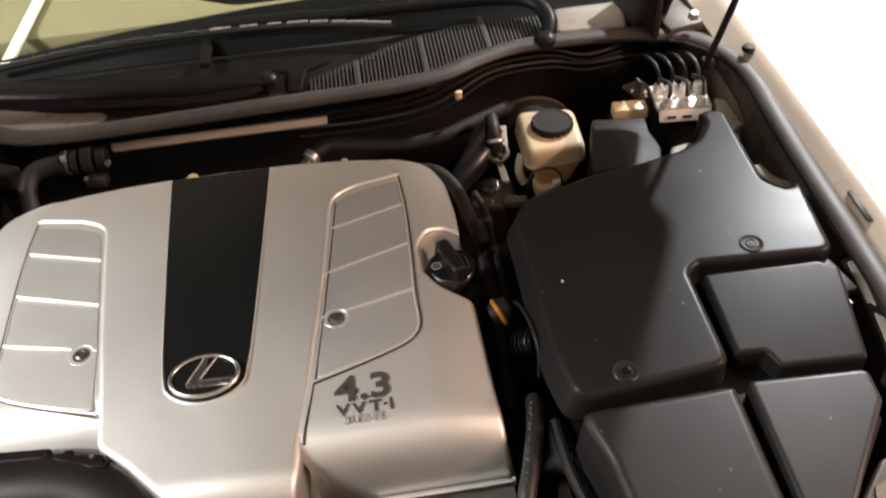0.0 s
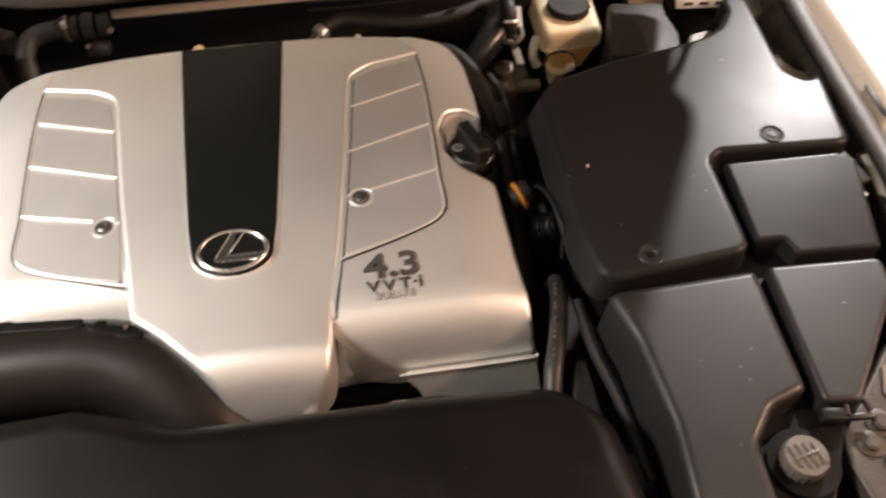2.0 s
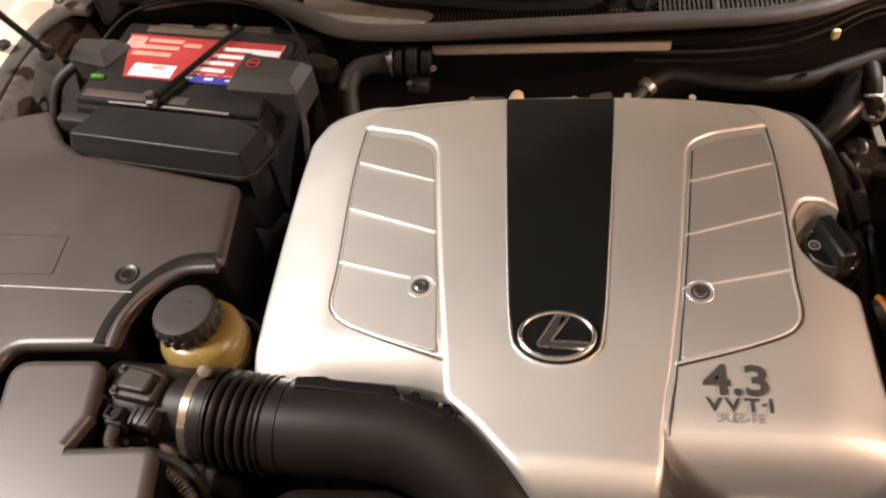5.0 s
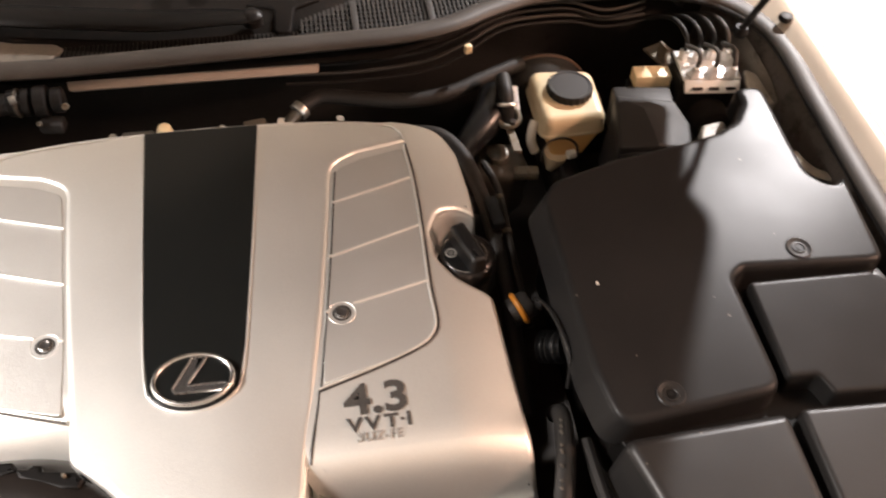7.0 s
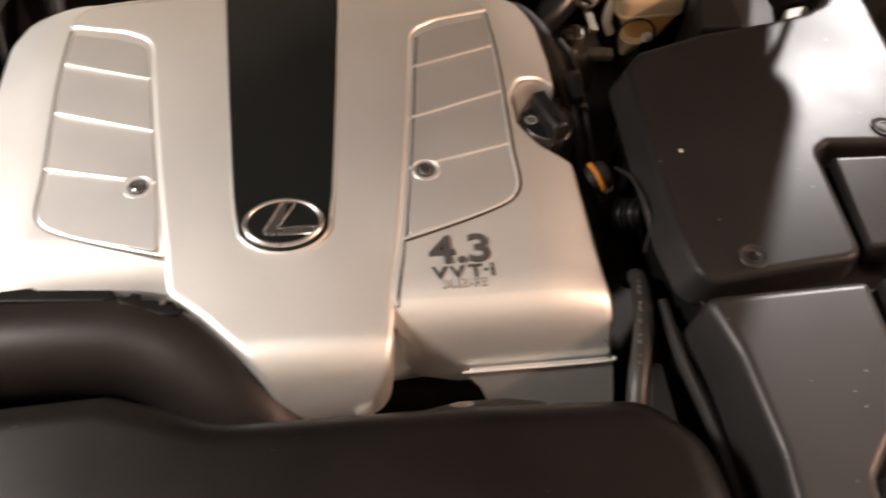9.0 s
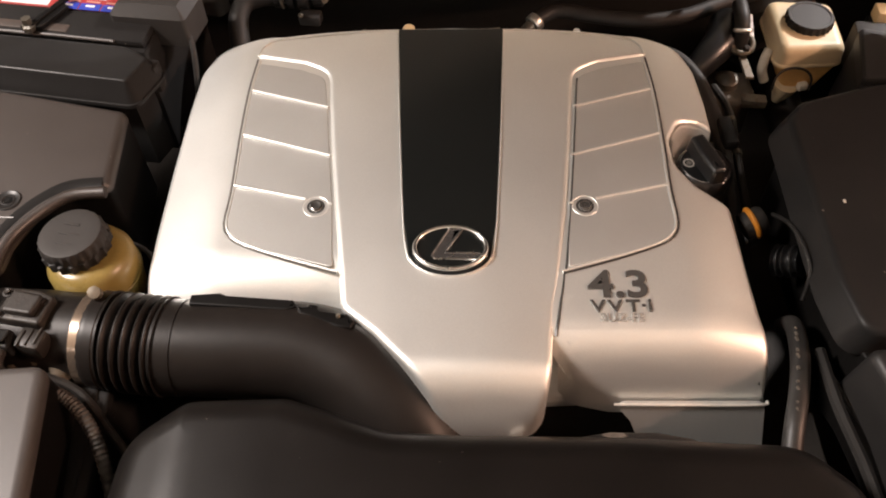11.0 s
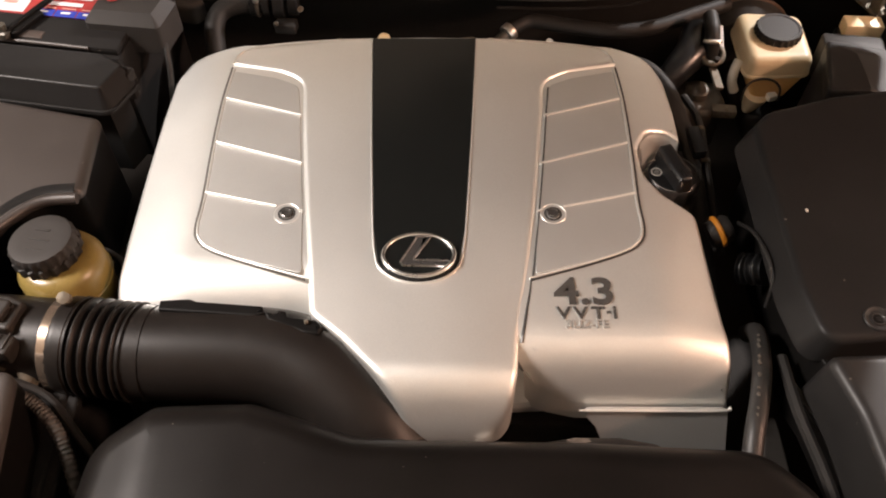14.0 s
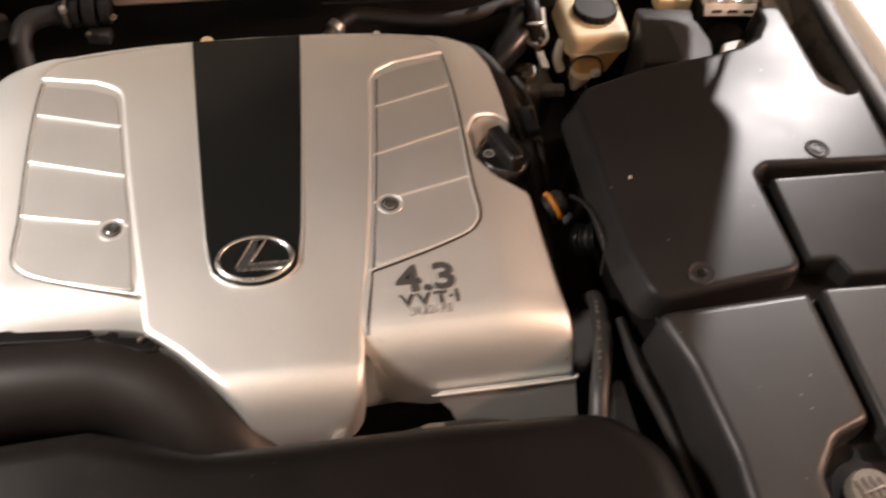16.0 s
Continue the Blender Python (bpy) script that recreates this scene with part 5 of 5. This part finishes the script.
for i in range(4):
    part("pipe", tube([(0.10, 0.425 + 0.006 * i, 0.800 + 0.011 * i), (0.20, 0.418 + 0.006 * i, 0.803 + 0.011 * i), (0.29, 0.424 + 0.006 * i, 0.806 + 0.012 * i), (0.345, 0.432 + 0.008 * i, 0.822 + 0.010 * i), (0.41, 0.462 + 0.006 * i, 0.838 + 0.007 * i), (0.50, 0.474 + 0.004 * i, 0.836 + 0.008 * i), (0.56, 0.468 + 0.006 * (i % 2), 0.826 + 0.008 * i), (0.62, 0.468 + 0.004 * i, 0.832 + 0.008 * i)], 0.0023, 8, 5), SEAL if i % 2 else RUBBER, lines)
part("clip", box((0.347, 0.406, 0.852), (0.011, 0.008, 0.014), 0.003, 20), CREAM, lines, "cream plastic pipe clip")

booster = thing("brake_booster", (0.46, 0.42, 0.70), "dark round brake booster against bulkhead", "brake booster")
part("drum", lathe([(0.03, -0.035), (0.058, -0.026), (0.0680, -0.010), (0.0695, 0.0), (0.0725, 0.003), (0.0725, 0.010), (0.060, 0.018)], (0.462, 0.432, 0.7395), (0.02, 1, 0.08), 48), FIREWALL, booster)
part("band", torus((0.462, 0.437, 0.7395), 0.0722, 0.0026, (0.02, 1, 0.08), 48, 8), BAND, booster, "rusty brown rim")
part("cylinder", tube([(0.470, 0.25, 0.700), (0.470, 0.30, 0.700), (0.470, 0.40, 0.710)], 0.026, 16, 2), FIREWALL, booster)

brake = thing("brake_fluid_reservoir", (0.475, 0.31, 0.73), "cream brake fluid reservoir with black cap", "fluid reservoir")
body_line = rounded([(0.4265, 0.281, 0.014), (0.5135, 0.286, 0.014), (0.5180, 0.382, 0.018), (0.4290, 0.390, 0.018)], 0.012, 5)
part("upper_body", plate(body_line, 0.796, 0.8225, 0.0115, 5, flare=0.001), RESERVOIR, brake)
part("seam_flange", plate(inward(body_line, -0.0022), 0.793, 0.7975, 0.002), RESERVOIR, brake)
lower = plate(rounded([(0.432, 0.281, 0.01), (0.508, 0.285, 0.01), (0.513, 0.374, 0.012), (0.434, 0.380, 0.012)], 0.012, 4), 0.758, 0.795, 0.004, 3)
for v in lower.verts:
    if v.co.z < 0.77:
        v.co.x += 0.012 * (v.co.x < 0.46) - 0.016 * (v.co.x > 0.48)
part("lower_body", lower, FLUID, brake, "amber fluid showing through plastic")
part("outlet", lathe([(0.006, 0), (0.011, 0.012), (0.016, 0.026), (0.017, 0.034)], (0.449, 0.290, 0.728), (0.1, -0.1, 1), 20), RESERVOIR, brake)
part("cap", lathe([(-0.0305, 0.0), (-0.0305, 0.011), (0.0290, 0.0135), (0.0262, 0.0135), (0.0252, 0.0126), (0.010, 0.0128)], (0.4750, 0.3390, 0.8195), seg=88, ripple=22, depth=0.03), RUBBER, brake, "ribbed black screw cap")
part("level_wire", tube([(0.424, 0.262, 0.772), (0.425, 0.266, 0.788), (0.434, 0.272, 0.796), (0.450, 0.275, 0.798), (0.464, 0.272, 0.796), (0.472, 0.266, 0.788), (0.473, 0.262, 0.772)], 0.0016, 8, 6), SHADOW, brake)
part("filter_cup", tube([(0.424, 0.310, 0.800), (0.419, 0.303, 0.790), (0.418, 0.298, 0.775), (0.424, 0.294, 0.760)], 0.0066, 12, 4), WHITE, brake)
part("side_lug", box((0.470, 0.277, 0.765), (0.013, 0.010, 0.010), 0.002, 12), WHITE, brake)
casting = thing("bulkhead_casting", (0.36, 0.28, 0.70), "oily grey-brown casting beside the brake reservoir", "casting")
part("body", plate(rounded([(0.335, 0.262), (0.385, 0.252), (0.412, 0.275), (0.408, 0.318), (0.350, 0.322)], 0.012), 0.68, 0.758, 0.010, 4), DIRTY_STEEL, casting)
part("boss", lathe([(0.016, 0), (0.016, 0.012), (0.012, 0.015)], (0.372, 0.290, 0.756), seg=20), DIRTY_STEEL, casting)
part("pad", box((0.405, 0.262, 0.752), (0.034, 0.016, 0.014), 0.003, -6), RUST, casting)
spacer = thing("hose_bracket", (0.40, 0.30, 0.72), "grey steel ring bracket beside reservoir", "bracket")
part("ring", torus((0.3895, 0.322, 0.800), 0.0145, 0.0042, (0, -0.4, 1), 24, 10), RUST, spacer)
part("strap", plate(rounded([(0.386, 0.268), (0.397, 0.266), (0.396, 0.312), (0.386, 0.312)], 0.003), 0.786, 0.790, 0.001), RUST, spacer)
part("upper_strap", box((0.404, 0.352, 0.803), (0.012, 0.050, 0.004), 0.001, -8, 5), TAN, spacer)
part("hose_end", tube([(0.389, 0.326, 0.790), (0.388, 0.330, 0.812), (0.388, 0.345, 0.825), (0.390, 0.372, 0.826)], 0.0105, 12, 5), RUBBER, spacer)
part("clip", tube([(0.3765, 0.330, 0.816), (0.381, 0.324, 0.820), (0.395, 0.324, 0.820), (0.400, 0.331, 0.816)], 0.0028, 8, 3), STEEL, spacer)
part("elbow", tube([(0.322, 0.292, 0.770), (0.345, 0.312, 0.785), (0.368, 0.338, 0.792), (0.385, 0.372, 0.790)], lambda t: 0.016 + 0.012 * t, 18, 6), CAP_GLOSS, spacer, "satin black rubber elbow")
part("bolt", lathe([(0.0045, 0), (0.0045, 0.005), (0.003, 0.006)], (0.3915, 0.3075, 0.802), (0, -0.3, 1), 6), SHADOW, spacer, sharp=20)
relay_box = thing("relay_housing", (0.545, 0.25, 0.76), "black plastic relay housing with sloping lid", "relay box")
part("body", plate(rounded([(0.502, 0.206), (0.590, 0.188), (0.604, 0.274), (0.520, 0.292)], 0.008), 0.74, 0.826, 0.004, 3, flare=0.003), RUBBER, relay_box)
hat = plate(rounded([(0.500, 0.204), (0.545, 0.192), (0.592, 0.190), (0.604, 0.236), (0.598, 0.280), (0.520, 0.294)], 0.006), 0.824, 0.843, 0.004, 2, [0.525, 0.547, 0.570], [0.22, 0.24, 0.26], lambda x, y: 0.010 * (1 - abs(x - 0.547) / 0.05) - 0.05 * max(0, 0.225 - y))
part("lid", hat, RUBBER, relay_box, sharp=18)
part("lid_lip", tube([(0.502, 0.205, 0.828), (0.523, 0.197, 0.836), (0.547, 0.193, 0.840), (0.590, 0.191, 0.832)], 0.0024, 8, 1, smooth=False), RUBBER, relay_box)
part("neck", box((0.570, 0.309, 0.796), (0.080, 0.050, 0.060), 0.006, -8), RUBBER, relay_box)
part("peg", lathe([(0.006, 0), (0.006, 0.006)], (0.503, 0.220, 0.795), (-0.6, -0.7, 0.2), 10), RUBBER, relay_box)
relay = thing("cream_relay", (0.61, 0.39, 0.76), "cream plastic relay on a black base", "relay")
part("case", box((0.603, 0.370, 0.809), (0.052, 0.026, 0.020), 0.003, -4), CREAM, relay)
part("base", box((0.604, 0.366, 0.772), (0.062, 0.036, 0.052), 0.004, -4), BLACK, relay)

abs_unit = thing("brake_modulator", (0.69, 0.39, 0.74), "metal brake modulator block with steel pipes", "brake modulator")
# Black block under a pale plate: shaded sides and lit top are painted in.
part("block", box((0.678, 0.366, 0.778), (0.085, 0.070, 0.090), 0.005, -6), RUBBER, abs_unit)
part("top_plate", box((0.678, 0.364, 0.826), (0.082, 0.062, 0.006), 0.002, -6), BRIGHT, abs_unit, "top plate, pale for the light on it")
part("motor", lathe([(0.028, 0), (0.028, 0.05), (0.024, 0.055)], (0.680, 0.352, 0.765), (0, -1, 0.1), 24), SHADOW, abs_unit)
for i in range(4):
    x = 0.648 + 0.020 * i
    nut = part("nut", lathe([(0.0075, 0), (0.0075, 0.012), (0.005, 0.014)], (x, 0.380 - 0.002 * i, 0.829), seg=6), BRIGHT, abs_unit, sharp=20)
    # Last pipe is paler, coloured as the only lit one.
    part("pipe", tube([(x, 0.380, 0.840), (x, 0.382, 0.856), (x - 0.003, 0.398, 0.866), (x - 0.006, 0.430, 0.860), (x - 0.015, 0.465, 0.840), (x - 0.05, 0.485, 0.822)], 0.0034, 8, 6), RUBBER if i < 3 else SEAL, nut)
for i in range(3):
    x = 0.649 + 0.0255 * i
    union = part("union", lathe([(0.0080, 0), (0.0098, 0.002), (0.0098, 0.009), (0.0080, 0.011), (0.0060, 0.014), (0.005, 0.022)], (x, 0.345 - 0.003 * i, 0.826), (0, -0.35, 1), 6), BRIGHT, abs_unit, "bright hexagonal pipe union", sharp=20)
    part("pipe", tube([(x, 0.338 - 0.003 * i, 0.847), (x + 0.002, 0.340, 0.857), (x + 0.003, 0.352, 0.862), (x - 0.004, 0.374, 0.855)], 0.0030, 8, 6), SEAL, union)
part("front_plate", box((0.674, 0.327, 0.819), (0.078, 0.005, 0.018), 0.002, -6, -45), BRIGHT, abs_unit)
for i in range(3):
    part("slot", box((0.652 + 0.023 * i, 0.3235 - 0.0024 * i, 0.8205), (0.013, 0.003, 0.004), 0.0005, -6, -45), SHADOW, abs_unit)
part("side_bracket", box((0.630, 0.405, 0.818), (0.036, 0.045, 0.004), 0.001, 20), RUST, abs_unit)
part("bracket_tab", box((0.622, 0.392, 0.832), (0.004, 0.020, 0.026), 0.001, 12), RUST, abs_unit)

for s in (1, -1):
    strut = thing("gas_strut", (s * 0.70, 0.33, 0.88), "thin black gas strut holding the hood", "gas strut")
    part("tube", tube([(s * 0.712, 0.365, 0.885), (s * 0.690, 0.24, 1.12)], 0.0048, 12, 1, smooth=False), RUBBER, strut)
    part("rod", tube([(s * 0.690, 0.24, 1.12), (s * 0.672, 0.155, 1.40)], 0.0035, 10, 1, smooth=False), CHROME, strut)
    part("ball_joint", lathe([(0.008, 0), (0.011, 0.006), (0.008, 0.014)], (s * 0.712, 0.366, 0.872)), BLACK, strut)
    stop = thing("hood_stop", (s * 0.775, 0.37, 0.885), "black rubber hood stop on fender", "hood stop", "hood stops")
    part("rubber", lathe([(0.009, 0), (0.010, 0.003), (0.008, 0.007), (0.004, 0.008)], (s * 0.775, 0.372, 0.888)), RUBBER, stop)
guard = thing("fender_bracket", (0.715, 0.26, 0.80), "pale bent bracket inside the fender", "bracket")
part("plate", plate(rounded([(0.716, 0.262), (0.738, 0.272), (0.741, 0.330), (0.722, 0.345), (0.712, 0.300)], 0.006), 0.826, 0.832, 0.002), GUARD, guard)
# Added plate stands for the pale stretch of the inner fender wall.
wall_bm = bmesh.new()
for y, z0, z1 in ((0.268, 0.800, 0.838), (0.300, 0.780, 0.850), (0.345, 0.772, 0.853), (0.395, 0.780, 0.853), (0.420, 0.800, 0.850)):
    for x, z in ((0.7300, z0), (0.7345, (z0 + z1) / 2), (0.7370, z1)):
        wall_bm.verts.new((x, y, z))
wall_bm.verts.ensure_lookup_table()
for i in range(4):
    for j in range(2):
        wall_bm.faces.new([wall_bm.verts[k] for k in (3 * i + j, 3 * i + j + 1, 3 * i + j + 4, 3 * i + j + 3)])
bmesh.ops.solidify(wall_bm, geom=wall_bm.faces[:], thickness=0.003)
part("liner", wall_bm, GUARD, guard, "pale stretch of the inner fender wall")
# Lip is given a pale colour for an edge that catches the light.
part("lip", tube([(0.715, 0.172, 0.838), (0.718, 0.150, 0.840), (0.726, 0.135, 0.840), (0.740, 0.125, 0.840), (0.752, 0.122, 0.842)], 0.0072, 10, 5, flat=0.4), GUARD, guard, "curved lip, pale for the light on it")
part("foot", plate(rounded([(0.706, 0.236), (0.722, 0.240), (0.730, 0.262), (0.712, 0.262)], 0.004), 0.820, 0.825, 0.001), GUARD, guard)
tape = thing("fender_label", (0.774, 0.03, 0.885), "dark worn label strip on the beige fender", "label")
part("strip", box((0.7745, 0.032, 0.8785), (0.007, 0.054, 0.002), 0.0005, -2), WIPER_SHADE, tape)
note = thing("paper_label", (0.725, -0.10, 0.80), "torn pale paper label inside the fender edge", "label")
part("backing", plate(rounded([(0.726, -0.030), (0.742, -0.030), (0.732, -0.115), (0.718, -0.200), (0.694, -0.204), (0.712, -0.150), (0.719, -0.100)], 0.002), 0.78, 0.8590, 0.001), SHADOW, note)
part("paper", plate(rounded([(0.7300, -0.036), (0.7390, -0.035), (0.7340, -0.075), (0.7290, -0.104), (0.7255, -0.097), (0.7215, -0.098)], 0.0008, 2), 0.8585, 0.8605, 0.0003, 1), WHITE, note)
part("paper", plate(rounded([(0.7220, -0.112), (0.7290, -0.120), (0.7215, -0.155), (0.7150, -0.180), (0.7145, -0.150)], 0.0008, 2), 0.8585, 0.8605, 0.0003, 1), WHITE, note)
part("paper", plate(rounded([(0.6985, -0.1985), (0.7060, -0.1890), (0.7095, -0.1920), (0.7060, -0.2010)], 0.001, 2), 0.8585, 0.8605, 0.0003, 1), WHITE, note)

# ---- battery corner ----
TURN_B = -8.5


def at_battery(u, v, w):
    c, s = math.cos(radians(TURN_B)), math.sin(radians(TURN_B))
    return (-0.485 + u * c - v * s, 0.320 + u * s + v * c, w)


battery = thing("car_battery", at_battery(0, 0, 0.72), "black car battery with red label", "battery")
part("case", box(at_battery(0, 0, 0.795), (0.262, 0.172, 0.17), 0.006, TURN_B), BLACK, battery)
part("top_rim", box(at_battery(0, 0, 0.884), (0.258, 0.160, 0.012), 0.004, TURN_B), BLACK, battery)
decal = part("label", plate([at_battery(u, v, 0)[:2] for u, v in ((-0.082, -0.032), (0.118, -0.032), (0.118, 0.054), (-0.114, 0.054))], 0.889, 0.8915, 0.0003, 1), LABEL_RED, battery, "glossy red label with white and blue fields")


def field(name, u, v, du, dv, material):
    part(name, box(at_battery(u, v, 0.8920 if name != "print_bar" else 0.8924), (du, dv, 0.0008), 0, TURN_B), material, decal)


field("white_field", -0.045, -0.018, 0.062, 0.024, LABEL_WHITE)
field("print_bar", -0.038, -0.012, 0.018, 0.006, LABEL_PINK)
field("white_field", 0.098, 0.034, 0.038, 0.011, LABEL_WHITE)
field("white_field", -0.096, 0.036, 0.026, 0.024, LABEL_PINK)
for u, v, du in ((-0.052, 0.042, 0.052), (-0.058, 0.028, 0.062), (-0.062, 0.014, 0.058), (-0.010, 0.036, 0.026)):
    field("print_bar", u, v, du, 0.0075, LABEL_PINK)
for i in range(4):
    field("print_bar", 0.034 + 0.008 * i, -0.008 + 0.0145 * i, 0.044, 0.0068, LABEL_WHITE)
for i in range(3):
    field("print_bar", 0.016 + 0.026 * i, -0.017, 0.018, 0.0022, LABEL_PINK)
    field("blue_field", 0.012 + 0.029 * i, -0.0265, 0.027, 0.0125, LABEL_BLUE)
    field("print_bar", 0.012 + 0.029 * i, -0.0255, 0.012, 0.0035, LABEL_WHITE)
part("vent_cap", box(at_battery(-0.115, -0.040, 0.893), (0.018, 0.007, 0.006), 0.002, TURN_B), GREEN, battery)
hold = part("hold_down", box(at_battery(0.018, -0.002, 0.899), (0.0075, 0.165, 0.006), 0.002, TURN_B - 20), WIPER_SHADE, battery, "black hold-down bar")
part("bolt", lathe([(0.009, 0), (0.009, 0.006), (0.006, 0.008), (0.006, 0.016)], at_battery(-0.013, -0.078, 0.893), seg=6), DIRTY_STEEL, hold, sharp=20)
hook = plate(rounded([at_battery(u, v, 0)[:2] for u, v in ((-0.026, -0.082), (0.010, -0.030), (0.018, -0.034), (0.002, -0.078))], 0.003), 0.8925, 0.8985, 0.0015)
part("hook", hook, WIPER_SHADE, hold)
part("terminal_cover", plate(rounded([at_battery(-0.175, 0.028, 0)[:2], at_battery(-0.180, -0.010, 0)[:2], at_battery(-0.115, -0.020, 0)[:2], at_battery(-0.095, 0.030, 0)[:2]], 0.008), 0.86, 0.908, 0.016, 1), CAP_GREY, battery, sharp=15)
part("terminal_cover", plate(rounded([at_battery(0.076, 0.020, 0)[:2], at_battery(0.076, -0.048, 0)[:2], at_battery(0.172, -0.046, 0)[:2], at_battery(0.176, 0.010, 0)[:2]], 0.008), 0.86, 0.912, 0.013, 1), CAP_GREY, battery, sharp=15)
part("plus_sign", torus(at_battery(0.105, -0.012, 0.9142), 0.008, 0.0010), LABEL_RED, battery)
part("plus_sign", box(at_battery(0.105, -0.012, 0.9145), (0.010, 0.003, 0.001), 0, TURN_B), LABEL_RED, battery)
part("cable", tube([at_battery(-0.16, 0.02, 0.88), at_battery(-0.12, 0.085, 0.905), at_battery(0.0, 0.115, 0.915), at_battery(0.10, 0.095, 0.905), at_battery(0.160, 0.03, 0.88)], 0.0023, 8, 8), WIPER_SHADE, battery)
part("cable", tube([at_battery(0.165, -0.03, 0.88), at_battery(0.176, -0.055, 0.85), at_battery(0.175, -0.085, 0.78)], 0.0035, 10, 6), RUBBER, battery)
part("cable", tube([at_battery(-0.17, -0.0, 0.88), at_battery(-0.20, -0.03, 0.86), at_battery(-0.21, -0.07, 0.80)], 0.008, 10, 6), RUBBER, battery)
part("tray", box(at_battery(0, -0.098, 0.855), (0.30, 0.018, 0.04), 0.004, TURN_B), RUBBER, battery)
part("dusty_ledge", box(at_battery(-0.045, -0.068, 0.8895), (0.150, 0.014, 0.004), 0.0015, TURN_B), GRIME, battery, "tan dust on the battery edge")
part("dusty_ledge", box(at_battery(-0.030, 0.068, 0.8895), (0.130, 0.014, 0.004), 0.0015, TURN_B), DUST, battery)

panel = thing("drain_tray", (-0.49, 0.45, 0.78), "dusty grey plastic drain tray behind the battery", "tray")
part("tray", plate(rounded([(-0.625, 0.462), (-0.60, 0.432), (-0.36, 0.425), (-0.335, 0.450), (-0.42, 0.478), (-0.60, 0.488)], 0.012), 0.78, 0.834, 0.006, 3), HOSE, panel)
for x, y, w, d in ((-0.565, 0.458, 0.060, 0.026), (-0.500, 0.458, 0.034, 0.022), (-0.435, 0.448, 0.046, 0.026)):
    part("lump", box((x, y, 0.838), (w, d, 0.022), 0.007, -6), INNER, panel)
part("stud", lathe([(0.004, 0), (0.004, 0.012), (0.0025, 0.014)], (-0.472, 0.462, 0.834), seg=8), STEEL, panel)
part("pad", plate(rounded([(-0.372, 0.400), (-0.322, 0.385), (-0.308, 0.408), (-0.352, 0.428)], 0.010), 0.80, 0.828, 0.008, 3), SEAL, panel, "dusty grey foam pad")

fuses = thing("fuse_box", (-0.485, 0.20, 0.74), "black plastic fuse box beside the battery", "fuse box")
fuse_line = rounded([(-0.612, 0.198), (-0.375, 0.158), (-0.358, 0.200), (-0.392, 0.222), (-0.585, 0.252)], 0.006)
part("lid", plate(fuse_line, 0.858, 0.886, 0.0035, 3, flare=0.010), BLACK, fuses)
part("lid_rim", plate(inward(fuse_line, -0.012), 0.853, 0.8585, 0.0015, 2), BLACK, fuses)
part("body", plate(inward(fuse_line, 0.006), 0.74, 0.856, 0.002), BLACK, fuses)
part("hinge_edge", tube([(-0.573, 0.252, 0.888), (-0.48, 0.239, 0.888), (-0.405, 0.2265, 0.888)], 0.0022, 8, 2), BLACK_DUSTY, fuses)

# ---- wipers ----
wiper = thing("windscreen_wiper", (0.0, 0.47, 0.87), "black windscreen wiper arm parked on cowl", "wiper")
part("arm", tube([(0.070, 0.468, 0.882), (0.020, 0.466, 0.886), (-0.040, 0.464, 0.888), (-0.09, 0.470, 0.888), (-0.25, 0.496, 0.890), (-0.38, 0.525, 0.890), (-0.55, 0.555, 0.890)], lambda t: 0.013 + 0.009 * min(1, t * 3.0), 12, 6, flat=0.35), WIPER_SHADE, wiper)
part("pivot", lathe([(0.013, 0), (0.014, 0.014), (0.009, 0.019), (0.004, 0.020)], (0.066, 0.469, 0.871)), BLACK, wiper)
second = thing("windscreen_wiper", (0.3, 0.57, 0.87), "black curved wiper arm across the windscreen", "wiper")
part("arm", tube([(0.497, 0.486, 0.872), (0.512, 0.525, 0.890), (0.494, 0.570, 0.899), (0.435, 0.590, 0.902), (0.30, 0.594, 0.904), (0.18, 0.594, 0.905), (0.10, 0.600, 0.907), (0.0, 0.604, 0.908)], lambda t: 0.0135 - 0.004 * t, 12, 5, flat=0.8), WIPER_SHADE, second)
part("pivot", lathe([(0.016, 0), (0.017, 0.010), (0.011, 0.016), (0.004, 0.017)], (0.497, 0.486, 0.872)), BLACK, second)
part("blade", tube([(0.265, 0.562, 0.894), (0.10, 0.590, 0.900), (-0.16, 0.592, 0.902), (-0.36, 0.576, 0.894)], 0.0055, 8, 5), RUBBER, second)
part("spindle", box((-0.031, 0.560, 0.886), (0.018, 0.075, 0.010), 0.003), COWL, second)
clips = glide([(0.262, 0.561, 0.899), (0.10, 0.588, 0.906), (-0.16, 0.590, 0.908), (-0.35, 0.575, 0.900)], 6)
for i, (p, q) in enumerate(zip(clips, clips[1:])):
    m = (p + q) / 2
    part("blade_clip", box(m, (0.022 + 0.006 * (i % 3), 0.004, 0.003), 0.001, math.degrees(math.atan2(q.y - p.y, q.x - p.x))), PAINT_DULL if i < 9 else SEAL, second)
